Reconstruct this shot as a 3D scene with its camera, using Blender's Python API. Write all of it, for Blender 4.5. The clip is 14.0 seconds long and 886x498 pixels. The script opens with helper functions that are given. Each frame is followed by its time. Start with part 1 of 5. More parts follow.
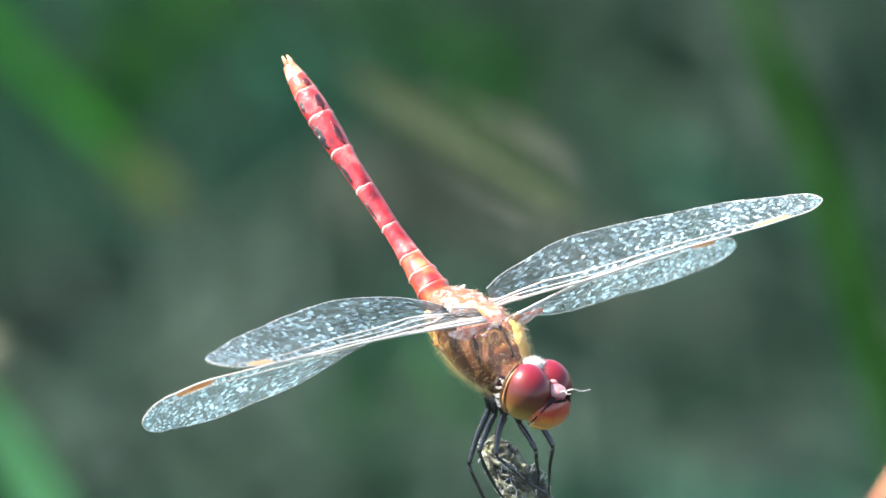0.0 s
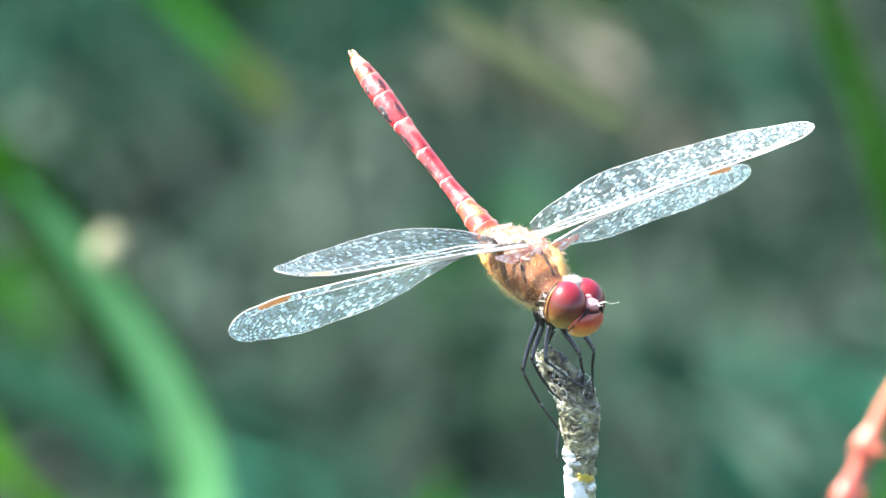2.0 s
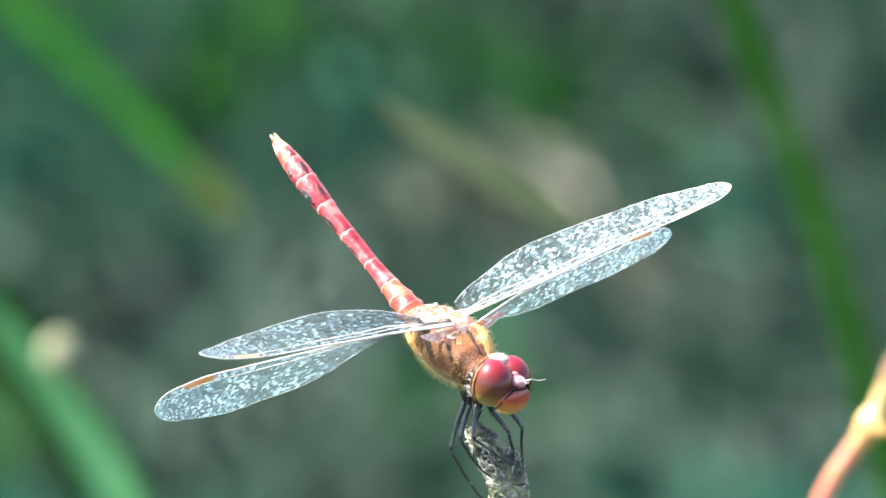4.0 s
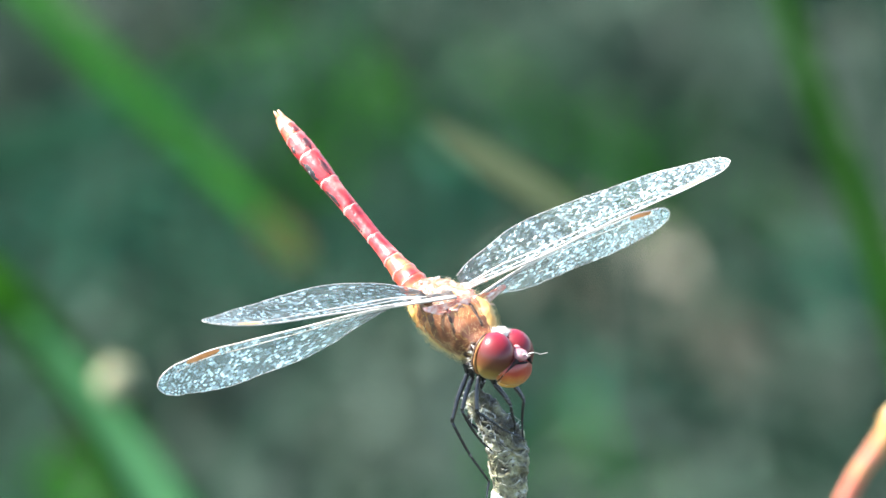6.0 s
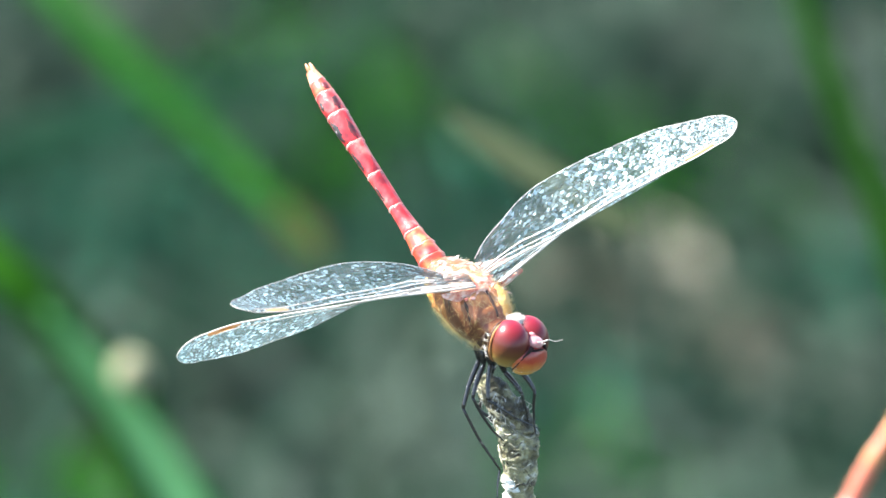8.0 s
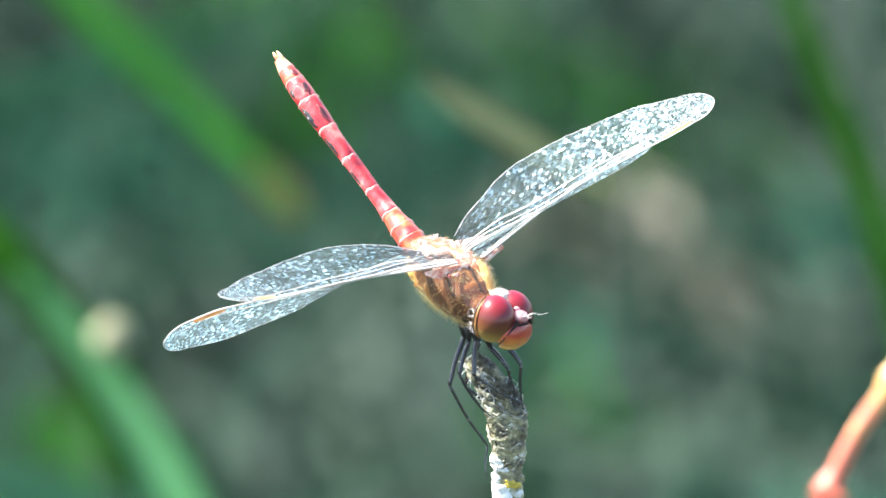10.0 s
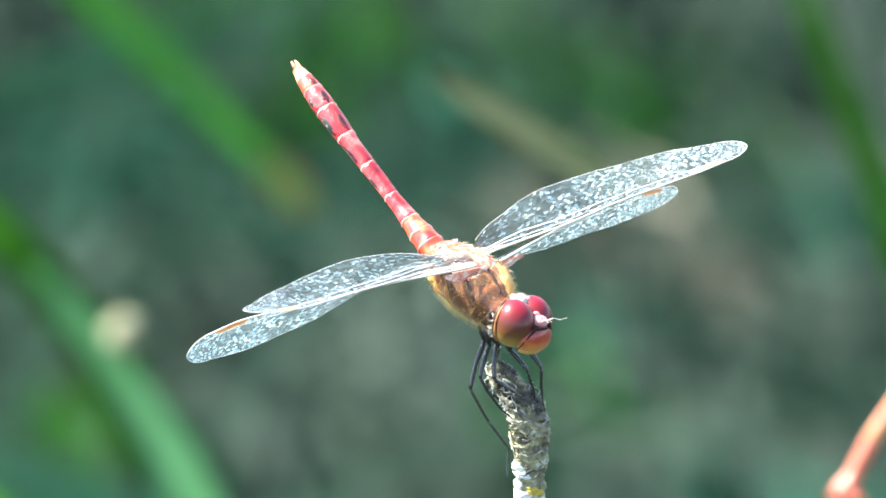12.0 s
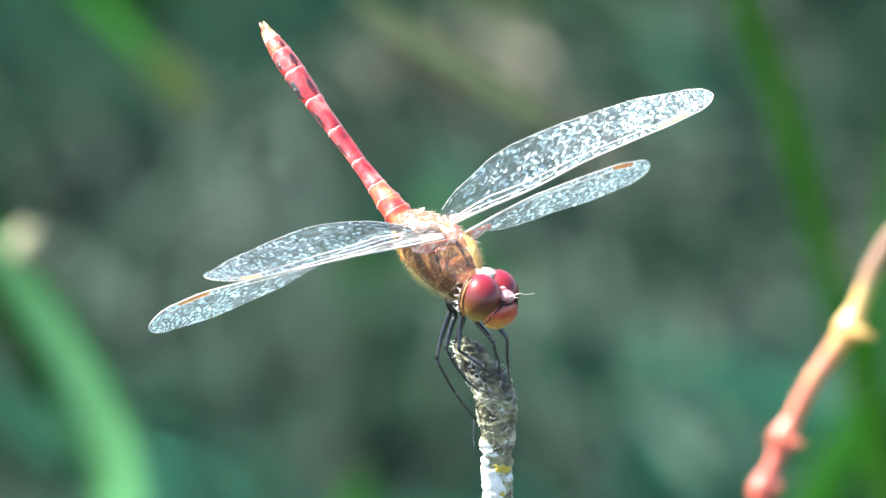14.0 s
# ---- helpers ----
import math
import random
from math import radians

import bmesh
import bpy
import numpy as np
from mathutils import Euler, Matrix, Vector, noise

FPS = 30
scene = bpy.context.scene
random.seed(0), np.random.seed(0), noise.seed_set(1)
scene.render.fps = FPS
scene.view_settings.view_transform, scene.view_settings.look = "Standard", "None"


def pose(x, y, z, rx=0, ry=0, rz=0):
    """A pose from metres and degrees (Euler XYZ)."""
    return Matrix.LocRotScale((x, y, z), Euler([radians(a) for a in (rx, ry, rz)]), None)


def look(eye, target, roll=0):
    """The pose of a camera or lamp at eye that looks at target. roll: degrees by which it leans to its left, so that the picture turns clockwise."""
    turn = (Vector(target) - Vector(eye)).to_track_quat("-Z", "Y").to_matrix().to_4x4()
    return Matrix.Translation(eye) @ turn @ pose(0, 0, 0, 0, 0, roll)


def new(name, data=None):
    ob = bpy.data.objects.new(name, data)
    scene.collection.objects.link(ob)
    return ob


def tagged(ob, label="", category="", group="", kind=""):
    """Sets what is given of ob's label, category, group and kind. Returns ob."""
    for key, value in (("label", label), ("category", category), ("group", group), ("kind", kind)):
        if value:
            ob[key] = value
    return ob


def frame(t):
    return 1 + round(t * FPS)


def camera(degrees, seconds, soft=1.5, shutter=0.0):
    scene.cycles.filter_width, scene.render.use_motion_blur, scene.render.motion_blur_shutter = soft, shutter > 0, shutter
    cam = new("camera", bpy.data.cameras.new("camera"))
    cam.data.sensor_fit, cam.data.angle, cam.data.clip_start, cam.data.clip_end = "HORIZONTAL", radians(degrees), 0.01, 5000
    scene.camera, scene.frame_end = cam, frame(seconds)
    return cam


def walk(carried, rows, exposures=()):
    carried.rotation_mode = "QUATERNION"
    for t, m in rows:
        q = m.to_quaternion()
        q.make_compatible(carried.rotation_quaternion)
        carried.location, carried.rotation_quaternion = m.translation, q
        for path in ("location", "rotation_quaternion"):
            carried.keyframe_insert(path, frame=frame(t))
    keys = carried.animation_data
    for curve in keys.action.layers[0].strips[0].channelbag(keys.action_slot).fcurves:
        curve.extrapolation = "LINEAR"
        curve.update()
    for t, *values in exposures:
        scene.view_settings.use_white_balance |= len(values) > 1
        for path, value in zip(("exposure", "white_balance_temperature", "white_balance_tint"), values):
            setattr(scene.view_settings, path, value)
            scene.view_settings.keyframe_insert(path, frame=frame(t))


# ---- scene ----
# The camera: a hand-held long lens about a metre and a half from the perch.
cam = camera(3.15, 14.0, 1.5)
CAMERA_ROWS = [
    (0, look((-0.01637, -1.18695, 0.93991), (-0.00808, 0.00646, 0.51775))),
    (0.5, look((-0.02481, -1.30697, 0.98885), (-0.01218, 0.00617, 0.51696))),
    (1, look((-0.02566, -1.39520, 1.03062), (-0.01359, 0.00293, 0.50806))),
    (1.5, look((-0.01994, -1.40148, 1.03517), (-0.01383, 0.00253, 0.50694))),
    (2, look((-0.01332, -1.40375, 1.02894), (-0.01389, 0.00453, 0.51246))),
    (2.5, look((-0.00926, -1.40601, 1.02271), (-0.01407, 0.00626, 0.51719))),
    (3, look((-0.00761, -1.40601, 1.02271), (-0.01180, 0.00725, 0.51991))),
    (3.5, look((-0.00742, -1.40583, 1.02323), (-0.00869, 0.00707, 0.51942))),
    (3.7, look((-0.00779, -1.40601, 1.02271), (-0.00747, 0.00709, 0.51948))),
    (5.8, look((0.01228, -1.41363, 1.00178), (-0.00639, 0.00564, 0.51550))),
    (6, look((0.01191, -1.41395, 1.00091), (-0.00734, 0.00589, 0.51619))),
    (6.5, look((0.01596, -1.41439, 0.99970), (-0.00663, 0.00638, 0.51752))),
    (7, look((0.01394, -1.41458, 0.99918), (-0.00831, 0.00682, 0.51875))),
    (7.5, look((0.01449, -1.41489, 0.99832), (-0.00799, 0.00636, 0.51747))),
    (8, look((0.01375, -1.41477, 0.99866), (-0.00829, 0.00537, 0.51475))),
    (8.5, look((0.01394, -1.41332, 1.00264), (-0.00767, 0.00584, 0.51603))),
    (9, look((0.01522, -1.41345, 1.00230), (-0.00481, 0.00554, 0.51521))),
    (9.2, look((0.01320, -1.41338, 1.00247), (-0.00612, 0.00516, 0.51416))),
    (11.3, look((0.01007, -1.41231, 1.00541), (-0.00753, 0.00470, 0.51292))),
    (11.5, look((0.01062, -1.41219, 1.00576), (-0.00806, 0.00454, 0.51248))),
    (12, look((0.00767, -1.41181, 1.00679), (-0.00927, 0.00495, 0.51361))),
    (12.5, look((0.00289, -1.41080, 1.00956), (-0.01010, 0.00542, 0.51490))),
    (13, look((-0.00227, -1.40973, 1.01250), (-0.00765, 0.00568, 0.51561))),
    (13.5, look((-0.00816, -1.40753, 1.01856), (-0.00652, 0.00475, 0.51305))),
    (14, look((-0.01332, -1.40413, 1.02790), (-0.00613, 0.00425, 0.51168))),
]
EXPOSURES = [(0.0, 1.87), (0.5, 1.99), (1.0, 2.16), (2.0, 2.31), (2.5, 2.25), (3.0, 2.18), (3.5, 2.13), (6.0, 2.15), (8.0, 2.16), (9.0, 2.21), (11.5, 2.24), (14.0, 2.15)]
walk(cam, CAMERA_ROWS, EXPOSURES)
cam.data.dof.use_dof = True
cam.data.dof.aperture_fstop = 44.0
cam.data.dof.aperture_blades = 6
cam.data.dof.aperture_rotation = radians(12)

# ---- world, sun, exposure ----
SUN = Vector((-0.62, 0.12, 0.78)).normalized()
world = bpy.data.worlds.new("sky")
scene.world = world
world.use_nodes = True
wn = world.node_tree.nodes
sky = wn.new("ShaderNodeTexSky")
sky.sky_type = "NISHITA"
sky.sun_disc = False
sky.sun_elevation = math.asin(SUN.z)
sky.sun_rotation = math.atan2(SUN.x, SUN.y)
wn["Background"].inputs["Strength"].default_value = 0.11
world.node_tree.links.new(sky.outputs[0], wn["Background"].inputs["Color"])
sun_data = bpy.data.lights.new("sun", "SUN")
sun_data.energy = 5.0
sun_data.angle = radians(0.5)
sun_data.color = (1.0, 0.96, 0.90)
sun = new("sun", sun_data)
sun.matrix_world = look(SUN * 5, (0, 0, 0))
scene.view_settings.exposure = 1.93

MM = 0.001


# ---- materials ----
def material(name):
    m = bpy.data.materials.new(name)
    m.use_nodes = True
    return m, m.node_tree.nodes, m.node_tree.links


def ramp(nodes, stops):
    r = nodes.new("ShaderNodeValToRGB")
    while len(r.color_ramp.elements) < len(stops):
        r.color_ramp.elements.new(0.5)
    for e, (p, c) in zip(r.color_ramp.elements, stops):
        e.position, e.color = p, (*c, 1)
    return r


def noise_tex(nodes, links, scale, detail=3.0, coord="Object", rough=0.55):
    co = nodes.new("ShaderNodeTexCoord")
    n = nodes.new("ShaderNodeTexNoise")
    n.inputs["Scale"].default_value = scale
    n.inputs["Detail"].default_value = detail
    n.inputs["Roughness"].default_value = rough
    links.new(co.outputs[coord], n.inputs["Vector"])
    return n


def bumped(nodes, links, height, bsdf, strength, distance):
    b = nodes.new("ShaderNodeBump")
    b.inputs["Strength"].default_value = strength
    b.inputs["Distance"].default_value = distance
    links.new(height, b.inputs["Height"])
    links.new(b.outputs[0], bsdf.inputs["Normal"])


def mottled(name, stops, scale, rough=0.5, bump=0.3, bump_scale=None, depth=0.0001, coat=0.0, sss=0.0, spec=0.5):
    """Noise between colours, with a finer relief."""
    m, nodes, links = material(name)
    b = nodes["Principled BSDF"]
    n = noise_tex(nodes, links, scale)
    r = ramp(nodes, stops)
    links.new(n.outputs["Fac"], r.inputs[0])
    links.new(r.outputs[0], b.inputs["Base Color"])
    b.inputs["Roughness"].default_value = rough
    b.inputs["Specular IOR Level"].default_value = spec
    b.inputs["Coat Weight"].default_value = coat
    b.inputs["Coat Roughness"].default_value = 0.12
    if sss:
        b.inputs["Subsurface Weight"].default_value = sss
        b.inputs["Subsurface Radius"].default_value = (0.0008, 0.0004, 0.0002)
        b.inputs["Subsurface Scale"].default_value = 1.0
    if bump:
        n2 = noise_tex(nodes, links, bump_scale or scale * 6, 4)
        bumped(nodes, links, n2.outputs["Fac"], b, bump, depth)
    return m


def along(name, axis, span, stops, grain, rough=0.4, coat=0.3, grain_mix=0.25, bump=0.2, sss=0.0):
    """Colours that follow one axis of the part's own space, broken by a fine grain."""
    m, nodes, links = material(name)
    b = nodes["Principled BSDF"]
    co = nodes.new("ShaderNodeTexCoord")
    sep = nodes.new("ShaderNodeSeparateXYZ")
    links.new(co.outputs["Object"], sep.inputs[0])
    mr = nodes.new("ShaderNodeMapRange")
    mr.inputs["From Min"].default_value, mr.inputs["From Max"].default_value = span
    n = noise_tex(nodes, links, grain, 4)
    add = nodes.new("ShaderNodeMath")
    add.operation = "MULTIPLY_ADD"
    add.inputs[1].default_value = grain_mix
    links.new(sep.outputs["XYZ".index(axis)], mr.inputs["Value"])
    links.new(n.outputs["Fac"], add.inputs[0])
    sub = nodes.new("ShaderNodeMath")
    sub.operation = "SUBTRACT"
    sub.inputs[1].default_value = grain_mix * 0.5
    links.new(mr.outputs[0], sub.inputs[0])
    links.new(sub.outputs[0], add.inputs[2])
    r = ramp(nodes, stops)
    links.new(add.outputs[0], r.inputs[0])
    links.new(r.outputs[0], b.inputs["Base Color"])
    b.inputs["Roughness"].default_value = rough
    b.inputs["Coat Weight"].default_value = coat
    b.inputs["Coat Roughness"].default_value = 0.16
    if sss:
        b.inputs["Subsurface Weight"].default_value = sss
        b.inputs["Subsurface Radius"].default_value = (0.0008, 0.0003, 0.0002)
        b.inputs["Subsurface Scale"].default_value = 1.0
    if bump:
        n2 = noise_tex(nodes, links, grain * 2, 3)
        bumped(nodes, links, n2.outputs["Fac"], b, bump, 0.0001)
    return m


def leaf_material(name, dark, light, scale=60, translucency=0.35, rough=0.6):
    """A blade: streaked green with light passing through it."""
    m, nodes, links = material(name)
    b = nodes["Principled BSDF"]
    out = nodes["Material Output"]
    n = noise_tex(nodes, links, scale, 3)
    r = ramp(nodes, [(0.3, dark), (0.7, light)])
    links.new(n.outputs["Fac"], r.inputs[0])
    info = nodes.new("ShaderNodeNewGeometry")
    hsv = nodes.new("ShaderNodeHueSaturation")
    val = nodes.new("ShaderNodeMapRange")
    val.inputs["To Min"].default_value, val.inputs["To Max"].default_value = 0.6, 1.4
    links.new(info.outputs["Random Per Island"], val.inputs["Value"])
    links.new(val.outputs[0], hsv.inputs["Value"])
    links.new(r.outputs[0], hsv.inputs["Color"])
    links.new(hsv.outputs[0], b.inputs["Base Color"])
    b.inputs["Roughness"].default_value = rough
    b.inputs["Specular IOR Level"].default_value = 0.03
    t = nodes.new("ShaderNodeBsdfTranslucent")
    links.new(hsv.outputs[0], t.inputs["Color"])
    mix = nodes.new("ShaderNodeMixShader")
    mix.inputs[0].default_value = translucency
    links.new(b.outputs[0], mix.inputs[1])
    links.new(t.outputs[0], mix.inputs[2])
    links.new(mix.outputs[0], out.inputs["Surface"])
    return m


def membrane_material():
    """Clear wing skin whose cells differ in how much light they throw back."""
    m, nodes, links = material("wing_membrane")
    out = nodes["Material Output"]
    nodes.remove(nodes["Principled BSDF"])
    clear = nodes.new("ShaderNodeBsdfTransparent")
    clear.inputs["Color"].default_value = (0.93, 0.97, 0.96, 1)
    gloss = nodes.new("ShaderNodeBsdfGlossy")
    gloss.inputs["Color"].default_value = (0.74, 0.93, 1.0, 1)
    gloss.inputs["Roughness"].default_value = 0.36
    skin = nodes.new("ShaderNodeBsdfDiffuse")
    skin.inputs["Color"].default_value = (0.50, 0.70, 0.76, 1)
    through_skin = nodes.new("ShaderNodeBsdfTranslucent")
    through_skin.inputs["Color"].default_value = (0.52, 0.78, 0.88, 1)
    both = nodes.new("ShaderNodeMixShader")
    both.inputs[0].default_value = 0.5
    links.new(skin.outputs[0], both.inputs[1])
    links.new(through_skin.outputs[0], both.inputs[2])
    shiny = nodes.new("ShaderNodeMixShader")
    shiny.inputs[0].default_value = 0.26
    links.new(both.outputs[0], shiny.inputs[1])
    links.new(gloss.outputs[0], shiny.inputs[2])
    # most cells are clear, a few throw the light back
    geo = nodes.new("ShaderNodeNewGeometry")
    cells = ramp(nodes, [(0.0, (0.066,) * 3), (0.45, (0.115,) * 3), (0.75, (0.21,) * 3), (1.0, (0.48,) * 3)])
    links.new(geo.outputs["Random Per Island"], cells.inputs[0])
    n = noise_tex(nodes, links, 420, 3)
    patch = nodes.new("ShaderNodeMapRange")
    patch.inputs["From Min"].default_value, patch.inputs["From Max"].default_value = 0.3, 0.7
    patch.inputs["To Min"].default_value, patch.inputs["To Max"].default_value = 0.92, 2.10
    links.new(n.outputs["Fac"], patch.inputs["Value"])
    mr = nodes.new("ShaderNodeMath")
    mr.operation = "MULTIPLY"
    links.new(cells.outputs[0], mr.inputs[0])
    links.new(patch.outputs[0], mr.inputs[1])
    mix = nodes.new("ShaderNodeMixShader")
    co = nodes.new("ShaderNodeTexCoord")
    sep = nodes.new("ShaderNodeSeparateXYZ")
    links.new(co.outputs["Object"], sep.inputs[0])
    root = nodes.new("ShaderNodeMapRange")
    root.inputs["From Min"].default_value, root.inputs["From Max"].default_value = 0.001, 0.024
    root.inputs["To Min"].default_value, root.inputs["To Max"].default_value = 0.6, 1.45
    links.new(sep.outputs["X"], root.inputs["Value"])
    part_clear = nodes.new("ShaderNodeMath")
    part_clear.operation = "MULTIPLY"
    links.new(mr.outputs[0], part_clear.inputs[0])
    links.new(root.outputs[0], part_clear.inputs[1])
    links.new(part_clear.outputs[0], mix.inputs[0])
    links.new(clear.outputs[0], mix.inputs[1])
    links.new(shiny.outputs[0], mix.inputs[2])
    links.new(mix.outputs[0], out.inputs["Surface"])
    b = nodes.new("ShaderNodeBump")
    b.inputs["Strength"].default_value, b.inputs["Distance"].default_value = 0.6, 0.0001
    n2 = noise_tex(nodes, links, 2200, 2)
    links.new(n2.outputs["Fac"], b.inputs["Height"])
    links.new(b.outputs[0], gloss.inputs["Normal"])
    return m


M_ABDOMEN = mottled("abdomen_red", [(0.32, (0.16, 0.006, 0.010)), (0.43, (0.34, 0.014, 0.018)), (0.55, (0.50, 0.040, 0.040)), (0.70, (0.68, 0.18, 0.15))], 600, 0.34, 0.5, 2400, 0.00012, 0.4, 0.06)
M_ABDOMEN_BASE = mottled("abdomen_orange_red", [(0.34, (0.40, 0.016, 0.018)), (0.52, (0.56, 0.07, 0.03)), (0.70, (0.72, 0.22, 0.09))], 700, 0.34, 0.3, 3000, 0.00008, 0.5, 0.15)
M_ABDOMEN_TIP = mottled("abdomen_tip_orange", [(0.34, (0.62, 0.16, 0.08)), (0.6, (0.82, 0.50, 0.26))], 900, 0.4, 0.3, 3000, 0.00008, 0.3, 0.15)
M_JOINT = mottled("pale_joint", [(0.35, (0.58, 0.14, 0.12)), (0.62, (0.80, 0.50, 0.42))], 900, 0.4, 0.2, 3000, 0.00005, 0.3)
M_BLACK = mottled("black_chitin", [(0.3, (0.006, 0.006, 0.007)), (0.7, (0.022, 0.021, 0.022))], 900, 0.28, 0.3, 3000, 0.00004, 0.4)
M_MAROON = mottled("dark_red_spot", [(0.35, (0.03, 0.006, 0.008)), (0.65, (0.14, 0.008, 0.012))], 1500, 0.45, 0.4, 3000, 0.00005, 0.2)
M_BLOTCH = mottled("black_blotch", [(0.4, (0.008, 0.008, 0.010)), (0.6, (0.04, 0.035, 0.04)), (0.72, (0.5, 0.46, 0.44))], 1600, 0.55, 0.6, 3000, 0.00008)
M_LEG = mottled("black_leg", [(0.3, (0.004, 0.004, 0.005)), (0.62, (0.016, 0.015, 0.015)), (0.74, (0.12, 0.115, 0.11))], 1100, 0.16, 0.8, 4000, 0.00010, 0.5, 0.0, 0.5)
# lightest stops at the top put the sun's glare on the back into colour
M_THORAX = along("thorax_brown", "Z", (-0.0048, 0.0022), [(0.0, (0.50, 0.36, 0.10)), (0.18, (0.42, 0.22, 0.04)), (0.34, (0.19, 0.080, 0.024)), (0.52, (0.095, 0.032, 0.012)), (0.70, (0.20, 0.067, 0.022)), (0.88, (0.30, 0.11, 0.036)), (0.95, (0.48, 0.22, 0.08)), (1.0, (0.88, 0.70, 0.50))], 420, 0.42, 0.3, 0.50, 0.8)
M_STRIPE = mottled("pale_stripe", [(0.3, (0.30, 0.12, 0.035)), (0.7, (0.52, 0.26, 0.09))], 900, 0.45, 0.6, 2400)
# yellow skin with the sun that falls on it put into the colour
M_GOLD = mottled("sunlit_gold", [(0.3, (0.46, 0.24, 0.05)), (0.7, (0.74, 0.48, 0.16))], 800, 0.45, 0.6, 2400)
M_SUTURE = mottled("dark_suture", [(0.3, (0.025, 0.014, 0.009)), (0.7, (0.10, 0.05, 0.026))], 900, 0.4, 0.4, 3000)
M_HAIR = mottled("golden_hair", [(0.3, (0.64, 0.44, 0.10)), (0.7, (0.84, 0.72, 0.40))], 600, 0.4, 0)
M_HINGE = mottled("wing_hinge_skin", [(0.38, (0.62, 0.19, 0.14)), (0.50, (0.76, 0.42, 0.31)), (0.64, (0.88, 0.72, 0.62))], 1300, 0.2, 0.5, 2500, 0.0001, 0.5)
M_EYE = along("eye_red", "Z", (-0.0024, 0.0024), [(0.0, (0.46, 0.34, 0.08)), (0.16, (0.28, 0.18, 0.036)), (0.34, (0.12, 0.050, 0.014)), (0.56, (0.085, 0.016, 0.009)), (0.78, (0.16, 0.010, 0.012)), (1.0, (0.24, 0.012, 0.030))], 500, 0.5, 0.6, 0.10, 0.0)
M_EYE.node_tree.nodes["Principled BSDF"].inputs["Specular IOR Level"].default_value = 0.15
M_EYE.node_tree.nodes["Principled BSDF"].inputs["Coat Roughness"].default_value = 0.22
M_EYE.node_tree.nodes["Principled BSDF"].inputs["Coat Weight"].default_value = 0.65
M_FACE = along("face_red", "Z", (-0.0026, 0.0006), [(0.0, (0.56, 0.34, 0.05)), (0.28, (0.48, 0.17, 0.03)), (0.55, (0.36, 0.045, 0.02)), (1.0, (0.20, 0.012, 0.012))], 900, 0.34, 0.35, 0.45, 0.4)
M_FRONS = mottled("frons_red", [(0.3, (0.40, 0.08, 0.09)), (0.7, (0.66, 0.36, 0.34))], 900, 0.16, 0.1, 3000, 0.00004, 0.8)
M_GROOVE = mottled("dark_groove_skin", [(0.3, (0.008, 0.006, 0.006)), (0.7, (0.04, 0.018, 0.014))], 900, 0.6, 0.3, 3000, 0.00004, 0.0, 0.0, 0.2)
M_WHITE_HAIR = mottled("white_hair", [(0.3, (0.74, 0.68, 0.60)), (0.7, (0.86, 0.84, 0.80))], 600, 0.4, 0)
M_PALE = mottled("occiput_cream", [(0.3, (0.66, 0.58, 0.44)), (0.7, (0.84, 0.80, 0.72))], 900, 0.45, 0.4, 2500)
M_MEMBRANE = membrane_material()
M_VEIN = mottled("wing_vein", [(0.3, (0.025, 0.022, 0.02)), (0.7, (0.09, 0.08, 0.07))], 700, 0.28, 0)
M_COSTA = mottled("wing_main_vein", [(0.3, (0.50, 0.42, 0.34)), (0.7, (0.80, 0.74, 0.66))], 500, 0.2, 0.2, 3000, 0.00004, 0.6)
M_VEIN_PALE = mottled("wing_edge_vein", [(0.3, (0.36, 0.34, 0.31)), (0.7, (0.66, 0.64, 0.60))], 500, 0.25, 0)
M_STIGMA = leaf_material("pterostigma_orange", (0.80, 0.44, 0.19), (0.94, 0.62, 0.36), 900, 0.5, 0.4)


# ---- mesh helpers ----
def link(name, bm, mat, smooth=True):
    me = bpy.data.meshes.new(name)
    bmesh.ops.recalc_face_normals(bm, faces=bm.faces[:])
    bm.to_mesh(me)
    bm.free()
    for p in me.polygons:
        p.use_smooth = smooth
    me.materials.append(mat)
    return new(name, me)


def part(name, bm, mat, parent, label="", at=None, smooth=True):
    ob = link(name, bm, mat, smooth)
    ob.parent = parent
    if at is not None:
        ob.matrix_basis = at
    return tagged(ob, label) if label else ob


def loft(bm, rings, close_ends=True):
    """Joins rings of equally many points into a skin."""
    vs = [[bm.verts.new(p) for p in ring] for ring in rings]
    n = len(vs[0])
    for a, b in zip(vs, vs[1:]):
        for i in range(n):
            bm.faces.new((a[i], a[(i + 1) % n], b[(i + 1) % n], b[i]))
    if close_ends:
        bm.faces.new(vs[0][::-1])
        bm.faces.new(vs[-1])


def spline(points, n):
    """Catmull-Rom through the points."""
    pts = [Vector(p) for p in points]
    pts = [pts[0] * 2 - pts[1], *pts, pts[-1] * 2 - pts[-2]]
    out = []
    k = len(pts) - 3
    for i in range(n + 1):
        u = min(i / n * k, k - 1e-6)
        j = int(u)
        u -= j
        a, b, c, d = pts[j:j + 4]
        out.append(0.5 * (2 * b + (c - a) * u + (2 * a - 5 * b + 4 * c - d) * u * u + (3 * b - a - 3 * c + d) * u ** 3))
    return out


